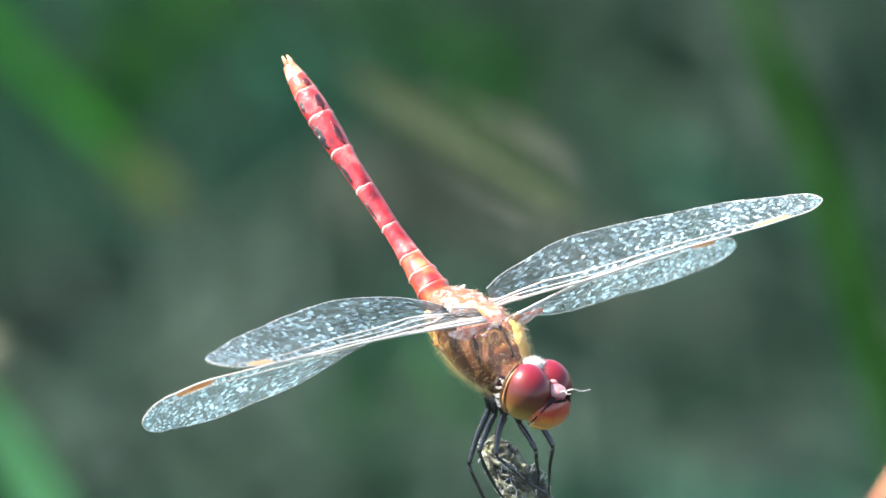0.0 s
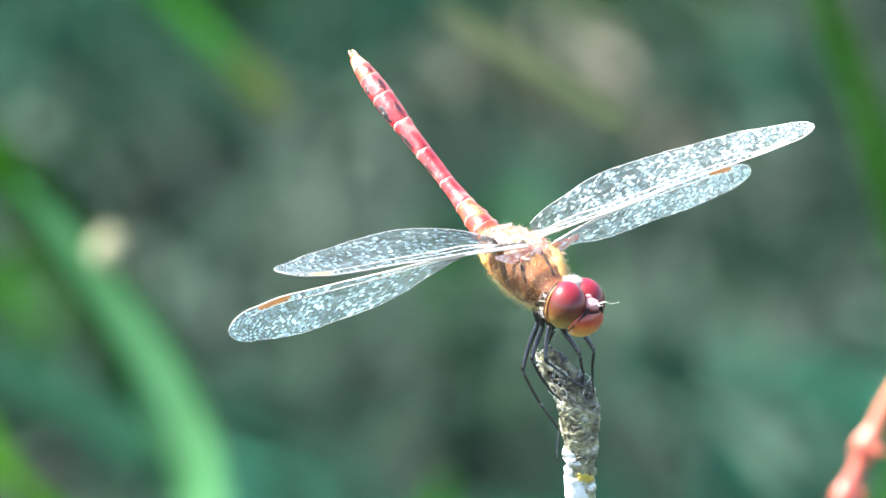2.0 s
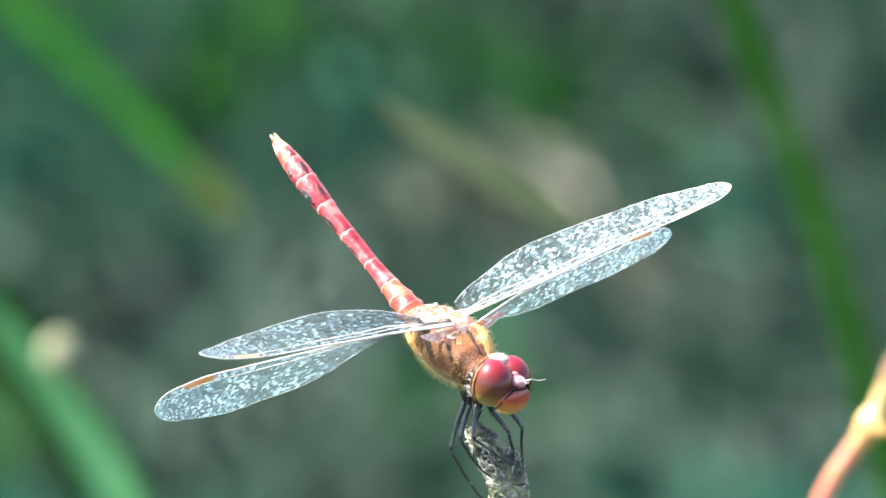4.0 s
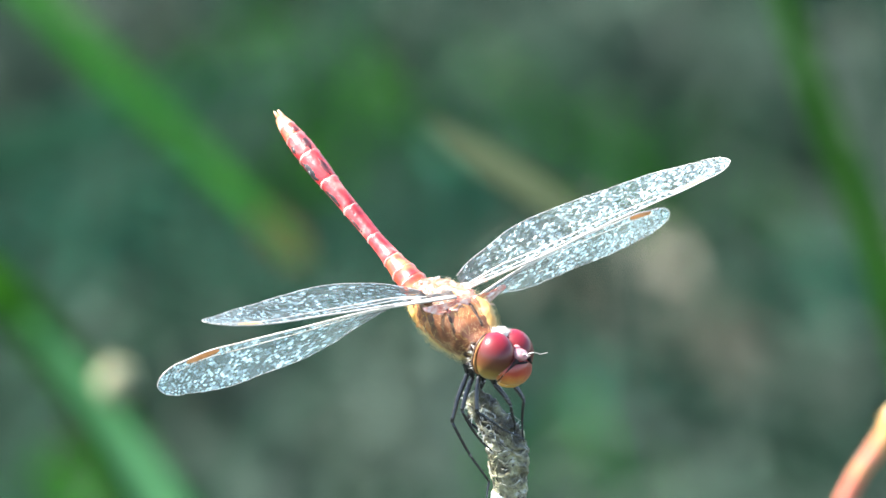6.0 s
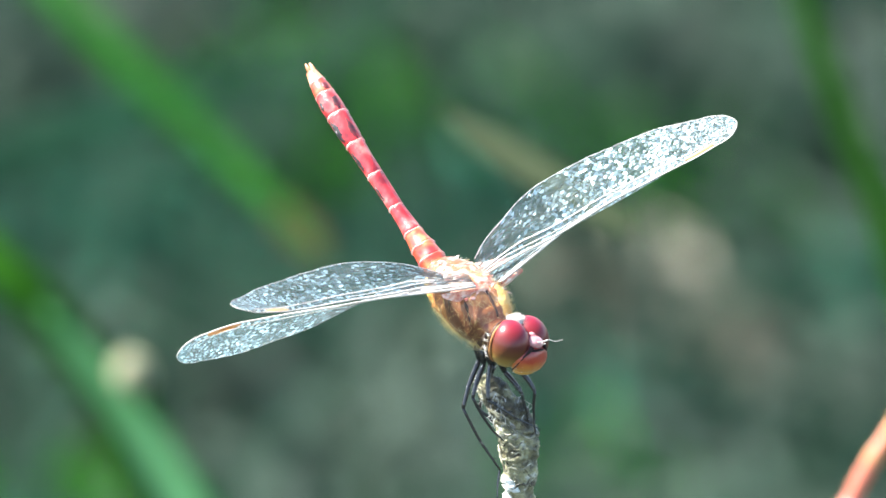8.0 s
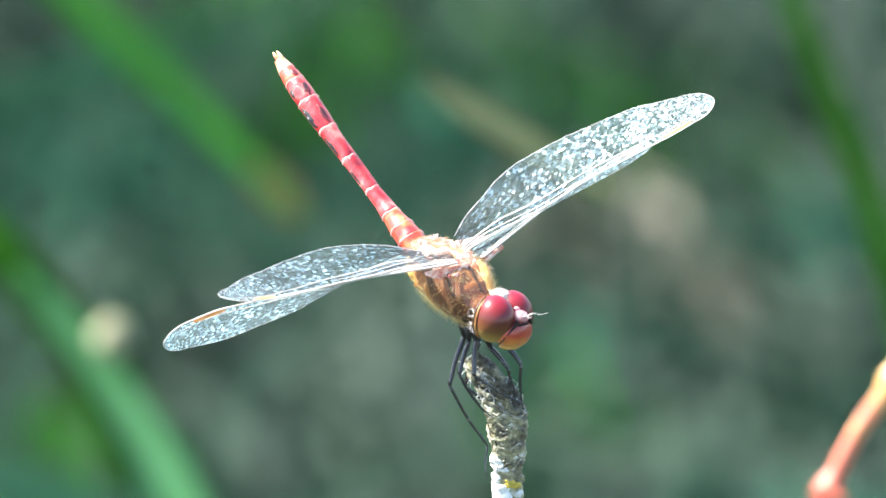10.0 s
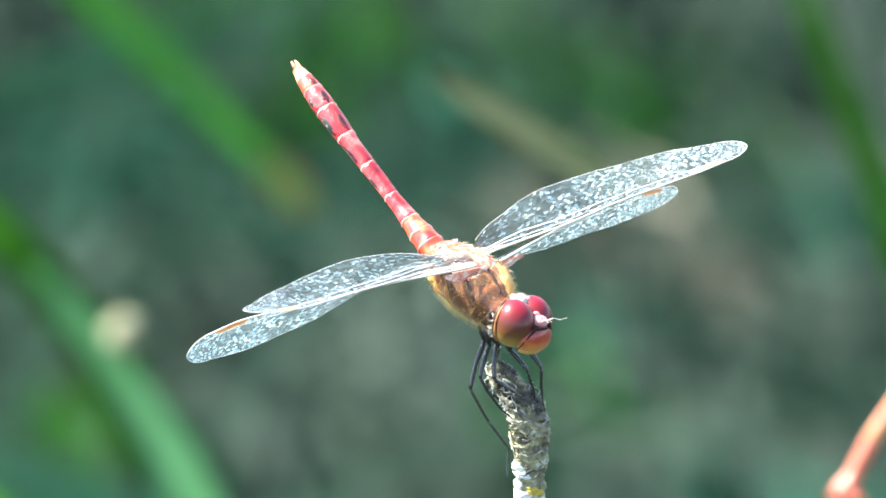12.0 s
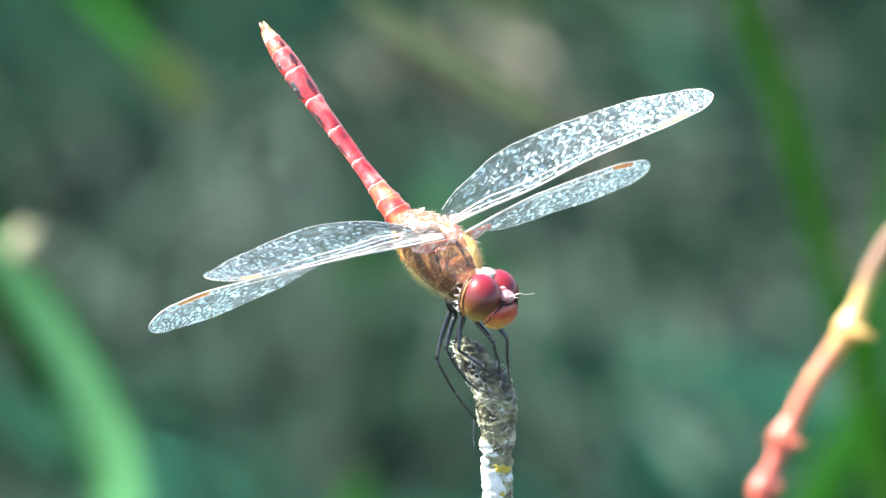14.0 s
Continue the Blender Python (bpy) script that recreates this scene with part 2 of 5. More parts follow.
def tube(bm, path, radii, sides=8, rough=0.0, freq=1.0):
    """A tube along a path, with a radius for each point and an uneven skin."""
    rings, side = [], None
    for i, p in enumerate(path):
        d = (path[min(i + 1, len(path) - 1)] - path[max(i - 1, 0)]).normalized()
        if side is None:
            side = d.orthogonal().normalized()
        side = (side - d * side.dot(d)).normalized()
        up = d.cross(side)
        ring = []
        for k in range(sides):
            a = 2 * math.pi * k / sides
            o = side * math.cos(a) + up * math.sin(a)
            r = radii[i]
            if rough:
                r *= 1 + rough * noise.noise((p + o * radii[i]) * freq)
            ring.append(p + o * r)
        rings.append(ring)
    loft(bm, rings)


def ellipsoid(bm, centre, semi, u=24, v=16):
    m = Matrix.LocRotScale(Vector(centre), None, Vector(semi))
    r = bmesh.ops.create_uvsphere(bm, u_segments=u, v_segments=v, radius=1.0, matrix=m)
    return r["verts"]


def table(rows, s):
    """Smooth reading of a table of (place, values...)."""
    for a, b in zip(rows, rows[1:]):
        if s <= b[0]:
            u = (s - a[0]) / (b[0] - a[0])
            u = u * u * (3 - 2 * u) * 0.5 + u * 0.5
            return [x + (y - x) * u for x, y in zip(a[1:], b[1:])]
    return list(rows[-1][1:])


def smooth(rows, s):
    """Cubic reading of a table of (place, value)."""
    n = len(rows) - 1
    i = 0
    while i < n - 1 and s > rows[i + 1][0]:
        i += 1

    def slope(k):
        d = [(rows[j + 1][1] - rows[j][1], rows[j + 1][0] - rows[j][0]) for j in (k - 1, k) if 0 <= j < n]
        if len(d) == 1:
            return d[0][0] / d[0][1]
        (v0, h0), (v1, h1) = d
        return (v0 / h0 * h1 + v1 / h1 * h0) / (h0 + h1)
    h = rows[i + 1][0] - rows[i][0]
    u = min(max((s - rows[i][0]) / h, 0.0), 1.0)
    return (2 * u ** 3 - 3 * u * u + 1) * rows[i][1] + (u ** 3 - 2 * u * u + u) * h * slope(i) + (3 * u * u - 2 * u ** 3) * rows[i + 1][1] + (u ** 3 - u * u) * h * slope(i + 1)


# ---- the dragonfly; its space: x to the head, y to its left, z to its back ----
dragonfly = tagged(new("dragonfly"), "red male dragonfly with clear wings perched on a lichen twig", "dragonfly")

def bristle(b, p, q, r):
    """A three-sided hair from its root p to its point q."""
    w = (q - p).orthogonal().normalized() * r
    w2 = (q - p).normalized().cross(w)
    vs = [b.verts.new(p + w), b.verts.new(p - w * 0.5 + w2 * 0.87), b.verts.new(p - w * 0.5 - w2 * 0.87), b.verts.new(q)]
    for i in range(3):
        b.faces.new((vs[i], vs[(i + 1) % 3], vs[3]))


THORAX = [(-4.4, 1.1, -0.9, 1.1), (-3.4, 1.9, -1.05, 1.75), (-2.2, 2.35, -1.1, 2.3), (-0.5, 2.7, -1.3, 2.8), (1.2, 2.95, -1.35, 3.15), (3.0, 2.90, -1.35, 3.05), (4.6, 2.45, -1.5, 2.5), (5.7, 1.7, -1.65, 1.85), (6.5, 1.25, -1.35, 1.45), (7.2, 0.9, -0.9, 1.0)]


def thorax_point(x, a, lift=0.0):
    """A place on the skin: x to the head, a round it from its left over the back; the lower half narrows to a keel."""
    hw, zc, hh = table(THORAX, x)
    c, s = math.cos(a), math.sin(a)
    e = 0.74 if s > 0 else 0.92
    y = math.copysign(abs(c) ** e, c) * (hw + lift) * (1.0 - 0.05 * max(s, 0) - 0.32 * max(-s, 0) ** 1.5)
    z = zc + math.copysign(abs(s) ** e, s) * (hh + lift) * (1.0 if s > 0 else 0.81)
    return Vector((x * 1.0, y, z)) * MM


def thorax():
    bm = bmesh.new()
    rings = []
    for i in range(49):
        x = -4.4 + 11.6 * i / 48
        ring = []
        for k in range(40):
            p = thorax_point(x, 2 * math.pi * k / 40)
            p *= 1 + 0.03 * noise.noise(p * 900)
            ring.append(p)
        rings.append(ring)
    loft(bm, rings)
    body = part("thorax", bm, M_THORAX, dragonfly, "brown thorax with golden hairs and dark seams")

    def band(name, x0, x1, a0, a1, width, mat, lift, rough=0.8):
        """A narrow strip that runs over the side."""
        b = bmesh.new()
        path = []
        for i in range(19):
            u = i / 18
            path.append(thorax_point(x0 + (x1 - x0) * u, a0 + (a1 - a0) * u, lift))
        tube(b, path, [width * MM * (0.5 + 0.5 * math.sin(math.pi * (0.08 + 0.84 * i / 18))) for i in range(19)], 10, rough, 2200)
        part(name, b, mat, body)

    for side in (0, 1):
        def ang(d):
            return radians(d) if side == 0 else math.pi - radians(d)
        band("seam", 2.4, 0.4, ang(-6), ang(46), 0.21, M_SUTURE, -0.15)
        band("seam", -0.2, -1.6, ang(-14), ang(38), 0.17, M_SUTURE, -0.13)
        band("pale_stripe", 3.0, -0.6, ang(-40), ang(38), 0.56, M_STRIPE, -0.50)
        band("pale_stripe", 0.8, -2.6, ang(-45), ang(34), 0.60, M_STRIPE, -0.53)
        band("shoulder_seam", 4.4, 2.2, ang(20), ang(54), 0.17, M_SUTURE, -0.13)
    # sunlight on left shoulder and yellow right flank is put into golden strips
    band("sunlit_shoulder", 5.6, 1.9, radians(50), radians(58), 1.0, M_GOLD, -0.66, 0.15)
    band("sunlit_flank", -3.5, -0.2, radians(178), radians(212), 1.1, M_GOLD, -0.86, 0.2)
    band("collar", 6.1, 5.4, radians(140), radians(228), 0.55, M_SUTURE, -0.42)
    band("ridge", 5.4, 2.2, ang(90), ang(90), 0.16, M_SUTURE, -0.06)
    # the pale back between the wing roots
    b = bmesh.new()
    rows = []
    for i in range(34):
        x = -3.7 + 7.2 * i / 33
        row = []
        for k in range(27):
            a = radians(36 + 108 * k / 26)
            edge = min(1.0, min(k, 26 - k) / 4, min(i, 33 - i) / 4)
            p = thorax_point(x, a, -0.10 + 0.17 * edge)
            q = p / MM
            p += Vector((0, 0, 1)) * MM * edge * (0.24 * noise.noise(q * 1.3) + 0.16 * noise.ridged_multi_fractal(q * 1.1, 1.0, 2.1, 3, 0.9, 2.0) - 0.16)
            row.append(b.verts.new(p))
        rows.append(row)
    for r0, r1 in zip(rows, rows[1:]):
        for k in range(26):
            b.faces.new((r0[k], r0[k + 1], r1[k + 1], r1[k]))
    bmesh.ops.solidify(b, geom=b.faces[:], thickness=0.06 * MM)
    part("back_plate", b, M_HINGE, body, "pale pinkish wrinkled back between the wings")
    # plates between the wing roots
    rnd = random.Random(4)
    for n in range(90):
        x, ang_top = rnd.uniform(-3.2, 3.2), radians(90 + rnd.uniform(-50, 50))
        sx, sy, sz = rnd.uniform(0.35, 0.85), rnd.uniform(0.10, 0.26), rnd.uniform(0.06, 0.12)
        b = bmesh.new()
        turn = Matrix.Translation(thorax_point(x, ang_top, -0.13)) @ pose(0, 0, 0, math.degrees(ang_top) - 90 + rnd.uniform(-9, 9), rnd.uniform(-7, 7), rnd.uniform(50, 130))
        for v in ellipsoid(b, (0, 0, 0), (sx * MM, sy * MM, sz * MM), 14, 9):
            v.co = turn @ (v.co * (1 + 0.8 * noise.noise(v.co * 1500 + Vector((n, 0, 0)))))
        part("wing_hinge", b, M_HINGE, body, "pale pink wing root plate")
    # hairs
    gold, pale = bmesh.new(), bmesh.new()
    for _ in range(9500):
        x = rnd.uniform(-4.0, 6.8)
        a = rnd.uniform(0, 2 * math.pi)
        if rnd.random() > (0.97 if math.sin(a) < -0.45 else 0.14):
            continue
        b = pale if math.sin(a) > 0.62 and x < 3.4 else gold
        p = thorax_point(x, a, -0.05)
        q = thorax_point(x + rnd.uniform(-0.3, 0.9), a + rnd.uniform(-0.2, 0.2), rnd.uniform(0.25, 0.85) * (1.30 if math.sin(a) < -0.45 else 0.6))
        bristle(b, p, q, rnd.uniform(0.008, 0.016) * MM)
    b = gold
    for _ in range(650):
        x, a = rnd.uniform(-2.5, 6.4), radians(rnd.uniform(35, 205))
        p = thorax_point(x, a, -0.05)
        q = thorax_point(x + rnd.uniform(-0.1, 0.7), a + rnd.uniform(-0.15, 0.15), rnd.uniform(0.2, 0.5))
        bristle(b, p, q, rnd.uniform(0.010, 0.018) * MM)
    for _ in range(420):
        x, a = rnd.uniform(1.6, 6.0), radians(rnd.uniform(12, 62))
        p = thorax_point(x, a, -0.05)
        q = thorax_point(x + rnd.uniform(-0.2, 0.5), a + rnd.uniform(-0.1, 0.1), rnd.uniform(0.35, 0.80))
        bristle(b, p, q, rnd.uniform(0.008, 0.015) * MM)
    tagged(part("hairs", gold, M_HAIR, body, "fine golden hairs"), kind="stuff")
    tagged(part("back_hairs", pale, M_WHITE_HAIR, body, "fine whitish hairs between the wings"), kind="stuff")


thorax()

ABDOMEN_BASE, ABDOMEN_TIP, ABDOMEN_LENGTH = Vector((-3.66, 0, -0.94)), Vector((-27.705, -0.53, 5.883)), 25.0
PROFILE = [(0.0, 1.25), (0.05, 1.40), (0.11, 1.27), (0.18, 1.0), (0.25, 0.82), (0.31, 0.75), (0.40, 0.76), (0.467, 0.81), (0.617, 0.97), (0.70, 1.07), (0.755, 1.11), (0.80, 1.08), (0.855, 1.0), (0.917, 0.79), (0.955, 0.58), (1.0, 0.34)]


def bend(p):
    """The abdomen bows a little to one side; p in its own space."""
    k = 0.32 * MM * math.sin(math.pi * min(1.0, 0.14 + 0.86 * max(0.0, p.x / MM / ABDOMEN_LENGTH)))
    return p + Vector((0, 0.88 * k, -0.47 * k))


def abdomen():
    d = (ABDOMEN_TIP - ABDOMEN_BASE).normalized()
    side = Vector((0, 1, 0)).cross(d).normalized()
    rot = Matrix((d, side.cross(d), side)).transposed()
    # local x runs to the tip, z to the back
    base = Matrix.Translation(ABDOMEN_BASE * MM) @ rot.to_4x4()
    if (rot @ Vector((0, 0, 1))).z < 0:
        base = base @ pose(0, 0, 0, 180)
    cuts = [-0.03, 0.055, 0.115, 0.185, 0.31, 0.467, 0.617, 0.755, 0.855, 0.917, 0.965]
    core = bmesh.new()
    tube(core, [Vector((x * ABDOMEN_LENGTH * MM, 0, 0)) for x in (-0.04, 0.1, 0.3, 0.6, 0.9, 0.97)], [0.9 * MM, 0.9 * MM, 0.5 * MM, 0.6 * MM, 0.5 * MM, 0.3 * MM], 12)
    whole = part("abdomen", core, M_ABDOMEN, dragonfly, "slender red segmented abdomen held up", base)
    for i, (s0, s1) in enumerate(zip(cuts, cuts[1:])):
        bm = bmesh.new()
        rings = []
        m = 14
        for j in range(m + 1):
            u = j / m
            s = s0 + (s1 - s0) * u
            r = table(PROFILE, max(s, 0))[0] * (1 + 0.05 * math.sin(math.pi * u) * (1 if i > 5 else -0.6))
            r *= 0.93 if j in (0,) else 1
            ring = []
            for k in range(28):
                a = 2 * math.pi * k / 28
                y, z = math.cos(a) * r, math.sin(a) * r * 0.94
                z = z * (1 + 0.10 * max(0, math.sin(a)) ** 6) if z > 0 else z * 0.8
                p = Vector((s * ABDOMEN_LENGTH, y, z)) * MM
                ring.append(bend(p))
            rings.append(ring)
        loft(bm, rings)
        part("segment", bm, M_ABDOMEN_BASE if i < 3 or i == 8 else (M_ABDOMEN_TIP if i >= 9 else M_ABDOMEN), whole)
        # raised pale joint at the end of the segment
        if i < 9:
            b = bmesh.new()
            r = table(PROFILE, s1)[0]
            rings = []
            for dx, dr in ((-0.15, -0.02), (-0.09, 0.04), (0.03, 0.075), (0.10, 0.02), (0.14, -0.06)):
                rings.append([bend(Vector((s1 * ABDOMEN_LENGTH + dx + 0.05 * math.sin(k * 0.9), math.cos(2 * math.pi * k / 28) * (r + dr), math.sin(2 * math.pi * k / 28) * (r + dr) * (0.95 if k < 14 else 0.8))) * MM) for k in range(28)])
            loft(b, rings)
            part("joint_ring", b, M_JOINT, whole)
        # black blotches on the flanks and dark red spots near the end, flush with the skin
        def patch(name, mat, at_u, at_angle, half_u, half_angle, sd):
            b = bmesh.new()
            for v in ellipsoid(b, (0, 0, 0), (1, 1, 1), 20, 12):
                q = 1 + 0.55 * noise.noise(v.co * 2.2 + Vector((i * 3, sd, 0)))
                u = min(0.97, max(0.03, at_u + v.co.x * q * half_u))
                s = s0 + (s1 - s0) * u
                a = radians(at_angle + v.co.y * q * half_angle)
                r = table(PROFILE, s)[0] * (1 + 0.05 * math.sin(math.pi * u) * (1 if i > 5 else -0.6)) * (0.99 + 0.04 * v.co.z)
                z = math.sin(a) * r * 0.94
                z = z * (1 + 0.10 * max(0, math.sin(a)) ** 6) if z > 0 else z * 0.8
                v.co = bend(Vector((s * ABDOMEN_LENGTH, sd * math.cos(a) * r, z)) * MM)
            part(name, b, mat, whole)
        if i in (4, 5, 6, 7):
            patch("black_mark", M_BLACK, 0.5, -22, 0.45, 20, -1)
            patch("black_mark", M_BLOTCH, 0.52, 4, (0.30, 0.32, 0.32, 0.20)[i - 4], (12, 17, 26, 14)[i - 4], 1)
        if i in (6, 7, 8):
            patch("dark_spot", M_MAROON, 0.36, 84, 0.28, 17, 1)
    for sd in (1, -1):
        b = bmesh.new()
        path = spline([(24.0, 0.18 * sd, 0.1), (24.6, 0.24 * sd, 0.18), (25.1, 0.22 * sd, 0.20)], 8)
        tube(b, [p * MM for p in path], [0.20 * MM, 0.22 * MM, 0.21 * MM, 0.20 * MM, 0.18 * MM, 0.15 * MM, 0.12 * MM, 0.08 * MM, 0.03 * MM], 8)
        part("tail_appendage", b, M_ABDOMEN_TIP, whole, "pale orange tail appendage")


abdomen()

HEAD_AXES = (Vector((0.956, 0.221, 0.190)), Vector((-0.180, 0.960, -0.214)))


def head_pose(yaw=0.0, nod=0.0, lift=0.0):
    """The head on its neck: turned, nodded (down is positive) and raised or sunk by so many millimetres."""
    f = HEAD_AXES[0].normalized()
    l = (HEAD_AXES[1] - f * HEAD_AXES[1].dot(f)).normalized()
    m = Matrix((f, l, f.cross(l))).transposed().to_4x4()
    return Matrix.Translation(Vector((8.76, 0.25, -0.45 + lift)) * MM) @ m @ pose(0, 0, 0, 0, nod, yaw)


def head():
    bm = bmesh.new()
    ellipsoid(bm, (-0.5 * MM, 0, -0.2 * MM), (1.5 * MM, 2.0 * MM, 1.9 * MM))
    h = part("head", bm, M_BLACK, dragonfly, "large head with red compound eyes", head_pose())
    for sd in (1, -1):
        b = bmesh.new()
        for v in ellipsoid(b, (0, 0, 0), (1, 1, 1), 40, 28):
            x, y, z = v.co
            y *= 1.0 if y * sd > 0 else 0.92
            v.co = Vector((x * 1.96 - 0.22 * z * z, y * 1.88, z * 2.26)) * MM
        eye = part("eye", b, M_EYE, h, "glossy red compound eye, olive below", Matrix.Translation((0, sd * 1.33 * MM, 0.05 * MM)))
        for back_x, r, mat, rim in ((-0.98, 0.11, M_STRIPE, "pale_rim"), (-1.20, 0.13, M_SUTURE, "back_rim")):
            b = bmesh.new()
            path = []
            for k in range(17):
                a = radians(-70 + 150 * k / 16)
                path.append(Vector((back_x, sd * (1.42 + 1.66 * math.cos(a)), 2.02 * math.sin(a) - 0.05)) * MM)
            tube(b, path, [r * (0.4 + 0.6 * math.sin(math.pi * (k + 1) / 18)) * MM for k in range(17)], 7, 0.4, 1800)
            part(rim, b, mat, h)
    b = bmesh.new()
    for v in ellipsoid(b, (0, 0, 0), (1, 1, 1), 28, 20):
        x, y, z = v.co
        v.co = Vector((x * 1.50 + 1.22, y * (2.20 - 0.10 * z) + 0.10, z * 1.66 - 0.90)) * MM
        v.co += v.co.normalized() * 0.06 * MM * noise.noise(v.co * 1500)
    part("face", b, M_FACE, h, "orange-red face plate")
    b = bmesh.new()
    for v in ellipsoid(b, (1.22 * MM, 0, -2.22 * MM), (0.86 * MM, 1.5 * MM, 0.42 * MM), 20, 12):
        pass
    part("labrum", b, M_FACE, h)
    b = bmesh.new()
    for v in ellipsoid(b, (1.66 * MM, 0, 0.72 * MM), (0.95 * MM, 0.80 * MM, 0.58 * MM), 22, 14):
        pass
    part("frons", b, M_FRONS, h, "glossy pinkish red forehead")
    b = bmesh.new()
    ellipsoid(b, (1.25 * MM, 0, 1.26 * MM), (0.34 * MM, 0.36 * MM, 0.24 * MM), 14, 10)
    part("vertex", b, M_FRONS, h)
    b = bmesh.new()
    for v in ellipsoid(b, (2.10 * MM, 0, 0.12 * MM), (0.46 * MM, 0.95 * MM, 0.13 * MM), 20, 10):
        v.co.z -= 90.0 * v.co.y * v.co.y
    part("dark_line", b, M_GROOVE, h)
    for sd in (1, -1):
        b = bmesh.new()
        path = spline([(2.20, 0.86 * sd, 0.40), (2.14, 1.42 * sd, -0.2), (1.86, 1.78 * sd, -0.9), (1.58, 1.96 * sd, -1.5), (1.1, 1.84 * sd, -2.1)], 16)
        tube(b, [p * MM for p in path], [(0.24 - 0.03 * i if i < 5 else 0.10 - 0.003 * i) * MM for i in range(17)], 8)
        part("dark_groove", b, M_GROOVE, h)
        b = bmesh.new()
        path = spline([(2.4, 0.42 * sd, 0.95), (2.85, 0.62 * sd, 1.25), (3.35, 0.9 * sd, 1.24), (3.9, 1.25 * sd, 1.56)], 14)
        tube(b, [p * MM for p in path], [(0.075 if i < 4 else 0.030 - 0.001 * (i - 4)) * MM for i in range(15)], 6)
        # the light on the antenna is put in by a pale vein colour
        part("antenna", b, M_VEIN_PALE, h, "short thread-like antenna")
    b = bmesh.new()
    for v in ellipsoid(b, (-0.85 * MM, 0.30 * MM, 1.62 * MM), (0.60 * MM, 0.62 * MM, 0.66 * MM), 20, 12):
        v.co += v.co.normalized() * 0.15 * MM * noise.noise(v.co * 2500)
    part("occiput", b, M_PALE, h, "cream-haired back of the head")
    rnd = random.Random(8)

    def hair(b, p, q, r):
        bristle(b, p * MM, q * MM, r * MM)

    b = bmesh.new()
    for i in range(900):
        y = rnd.uniform(-0.45, 0.95)
        p = Vector((rnd.uniform(-1.7, -0.4), y, rnd.uniform(1.6, 2.20)))
        hair(b, p, p + Vector((rnd.uniform(-0.3, 0.5), y * 0.2 + rnd.uniform(-0.2, 0.2), rnd.uniform(0.08, 0.26))), 0.022)
    for i in range(42):
        a = radians(rnd.uniform(-45, 25))
        for sd in (1, -1):
            p = Vector((rnd.uniform(-1.5, -1.1), sd * (1.40 + 1.72 * math.cos(a)), 2.08 * math.sin(a) - 0.05))
            hair(b, p, p + Vector((rnd.uniform(-0.5, 0.1), sd * rnd.uniform(0.05, 0.35) * math.cos(a), rnd.uniform(-0.1, 0.2) + 0.2 * math.sin(a))), 0.014)
    tagged(part("head_hairs", b, M_WHITE_HAIR, h, "whitish hairs behind the eyes"), kind="stuff")
    b = bmesh.new()
    for i in range(60):
        a, c = rnd.uniform(-1.2, 1.2), rnd.uniform(-1.0, 0.9)
        n = Vector((math.cos(a) * math.cos(c), math.sin(a), math.sin(c)))
        p = Vector((0.88 + 1.48 * n.x, 2.25 * n.y, -0.92 + 1.64 * n.z))
        hair(b, p, p + n * rnd.uniform(0.12, 0.32), 0.018)
    tagged(part("face_hairs", b, M_WHITE_HAIR, h, "short pale hairs on the face"), kind="stuff")
    return h


head_part = head()

# wings: x runs to the tip, y to the leading edge
HIND = dict(length=27.99, lead=[(0, 0.55), (0.1, 0.30), (0.3, 0.33), (0.5, -0.16), (0.7, -0.08), (0.85, 0.01), (0.93, -0.24), (0.975, -0.76), (1, -1.53)],
            trail=[(0, -1.21), (0.04, -2.04), (0.09, -2.79), (0.16, -3.69), (0.26, -4.87), (0.38, -5.50), (0.5, -5.70), (0.62, -5.49), (0.75, -5.13), (0.85, -4.24), (0.93, -3.41), (0.975, -3.07), (1, -1.53)])
FORE = dict(length=29.08, lead=[(0, 0.72), (0.1, 1.12), (0.3, 1.40), (0.5, 0.87), (0.7, 0.42), (0.85, 0.13), (0.93, -0.45), (0.975, -1.21), (1, -1.87)],
            trail=[(0, -1.38), (0.04, -2.43), (0.09, -3.35), (0.16, -4.17), (0.26, -4.63), (0.38, -5.26), (0.5, -5.03), (0.62, -4.70), (0.75, -4.66), (0.85, -4.16), (0.93, -3.42), (0.975, -2.80), (1, -1.87)])


# arch, twist near the root (two terms) and sway of each wing
WARP = {"right_hind": (-1.337, 0.403, 0.087, 2.382), "right_fore": (1.031, 0.804, 0.647, -5.747), "left_hind": (-0.508, -0.054, 0.603, -0.379), "left_fore": (2.010, 0.348, 0.232, -1.728)}


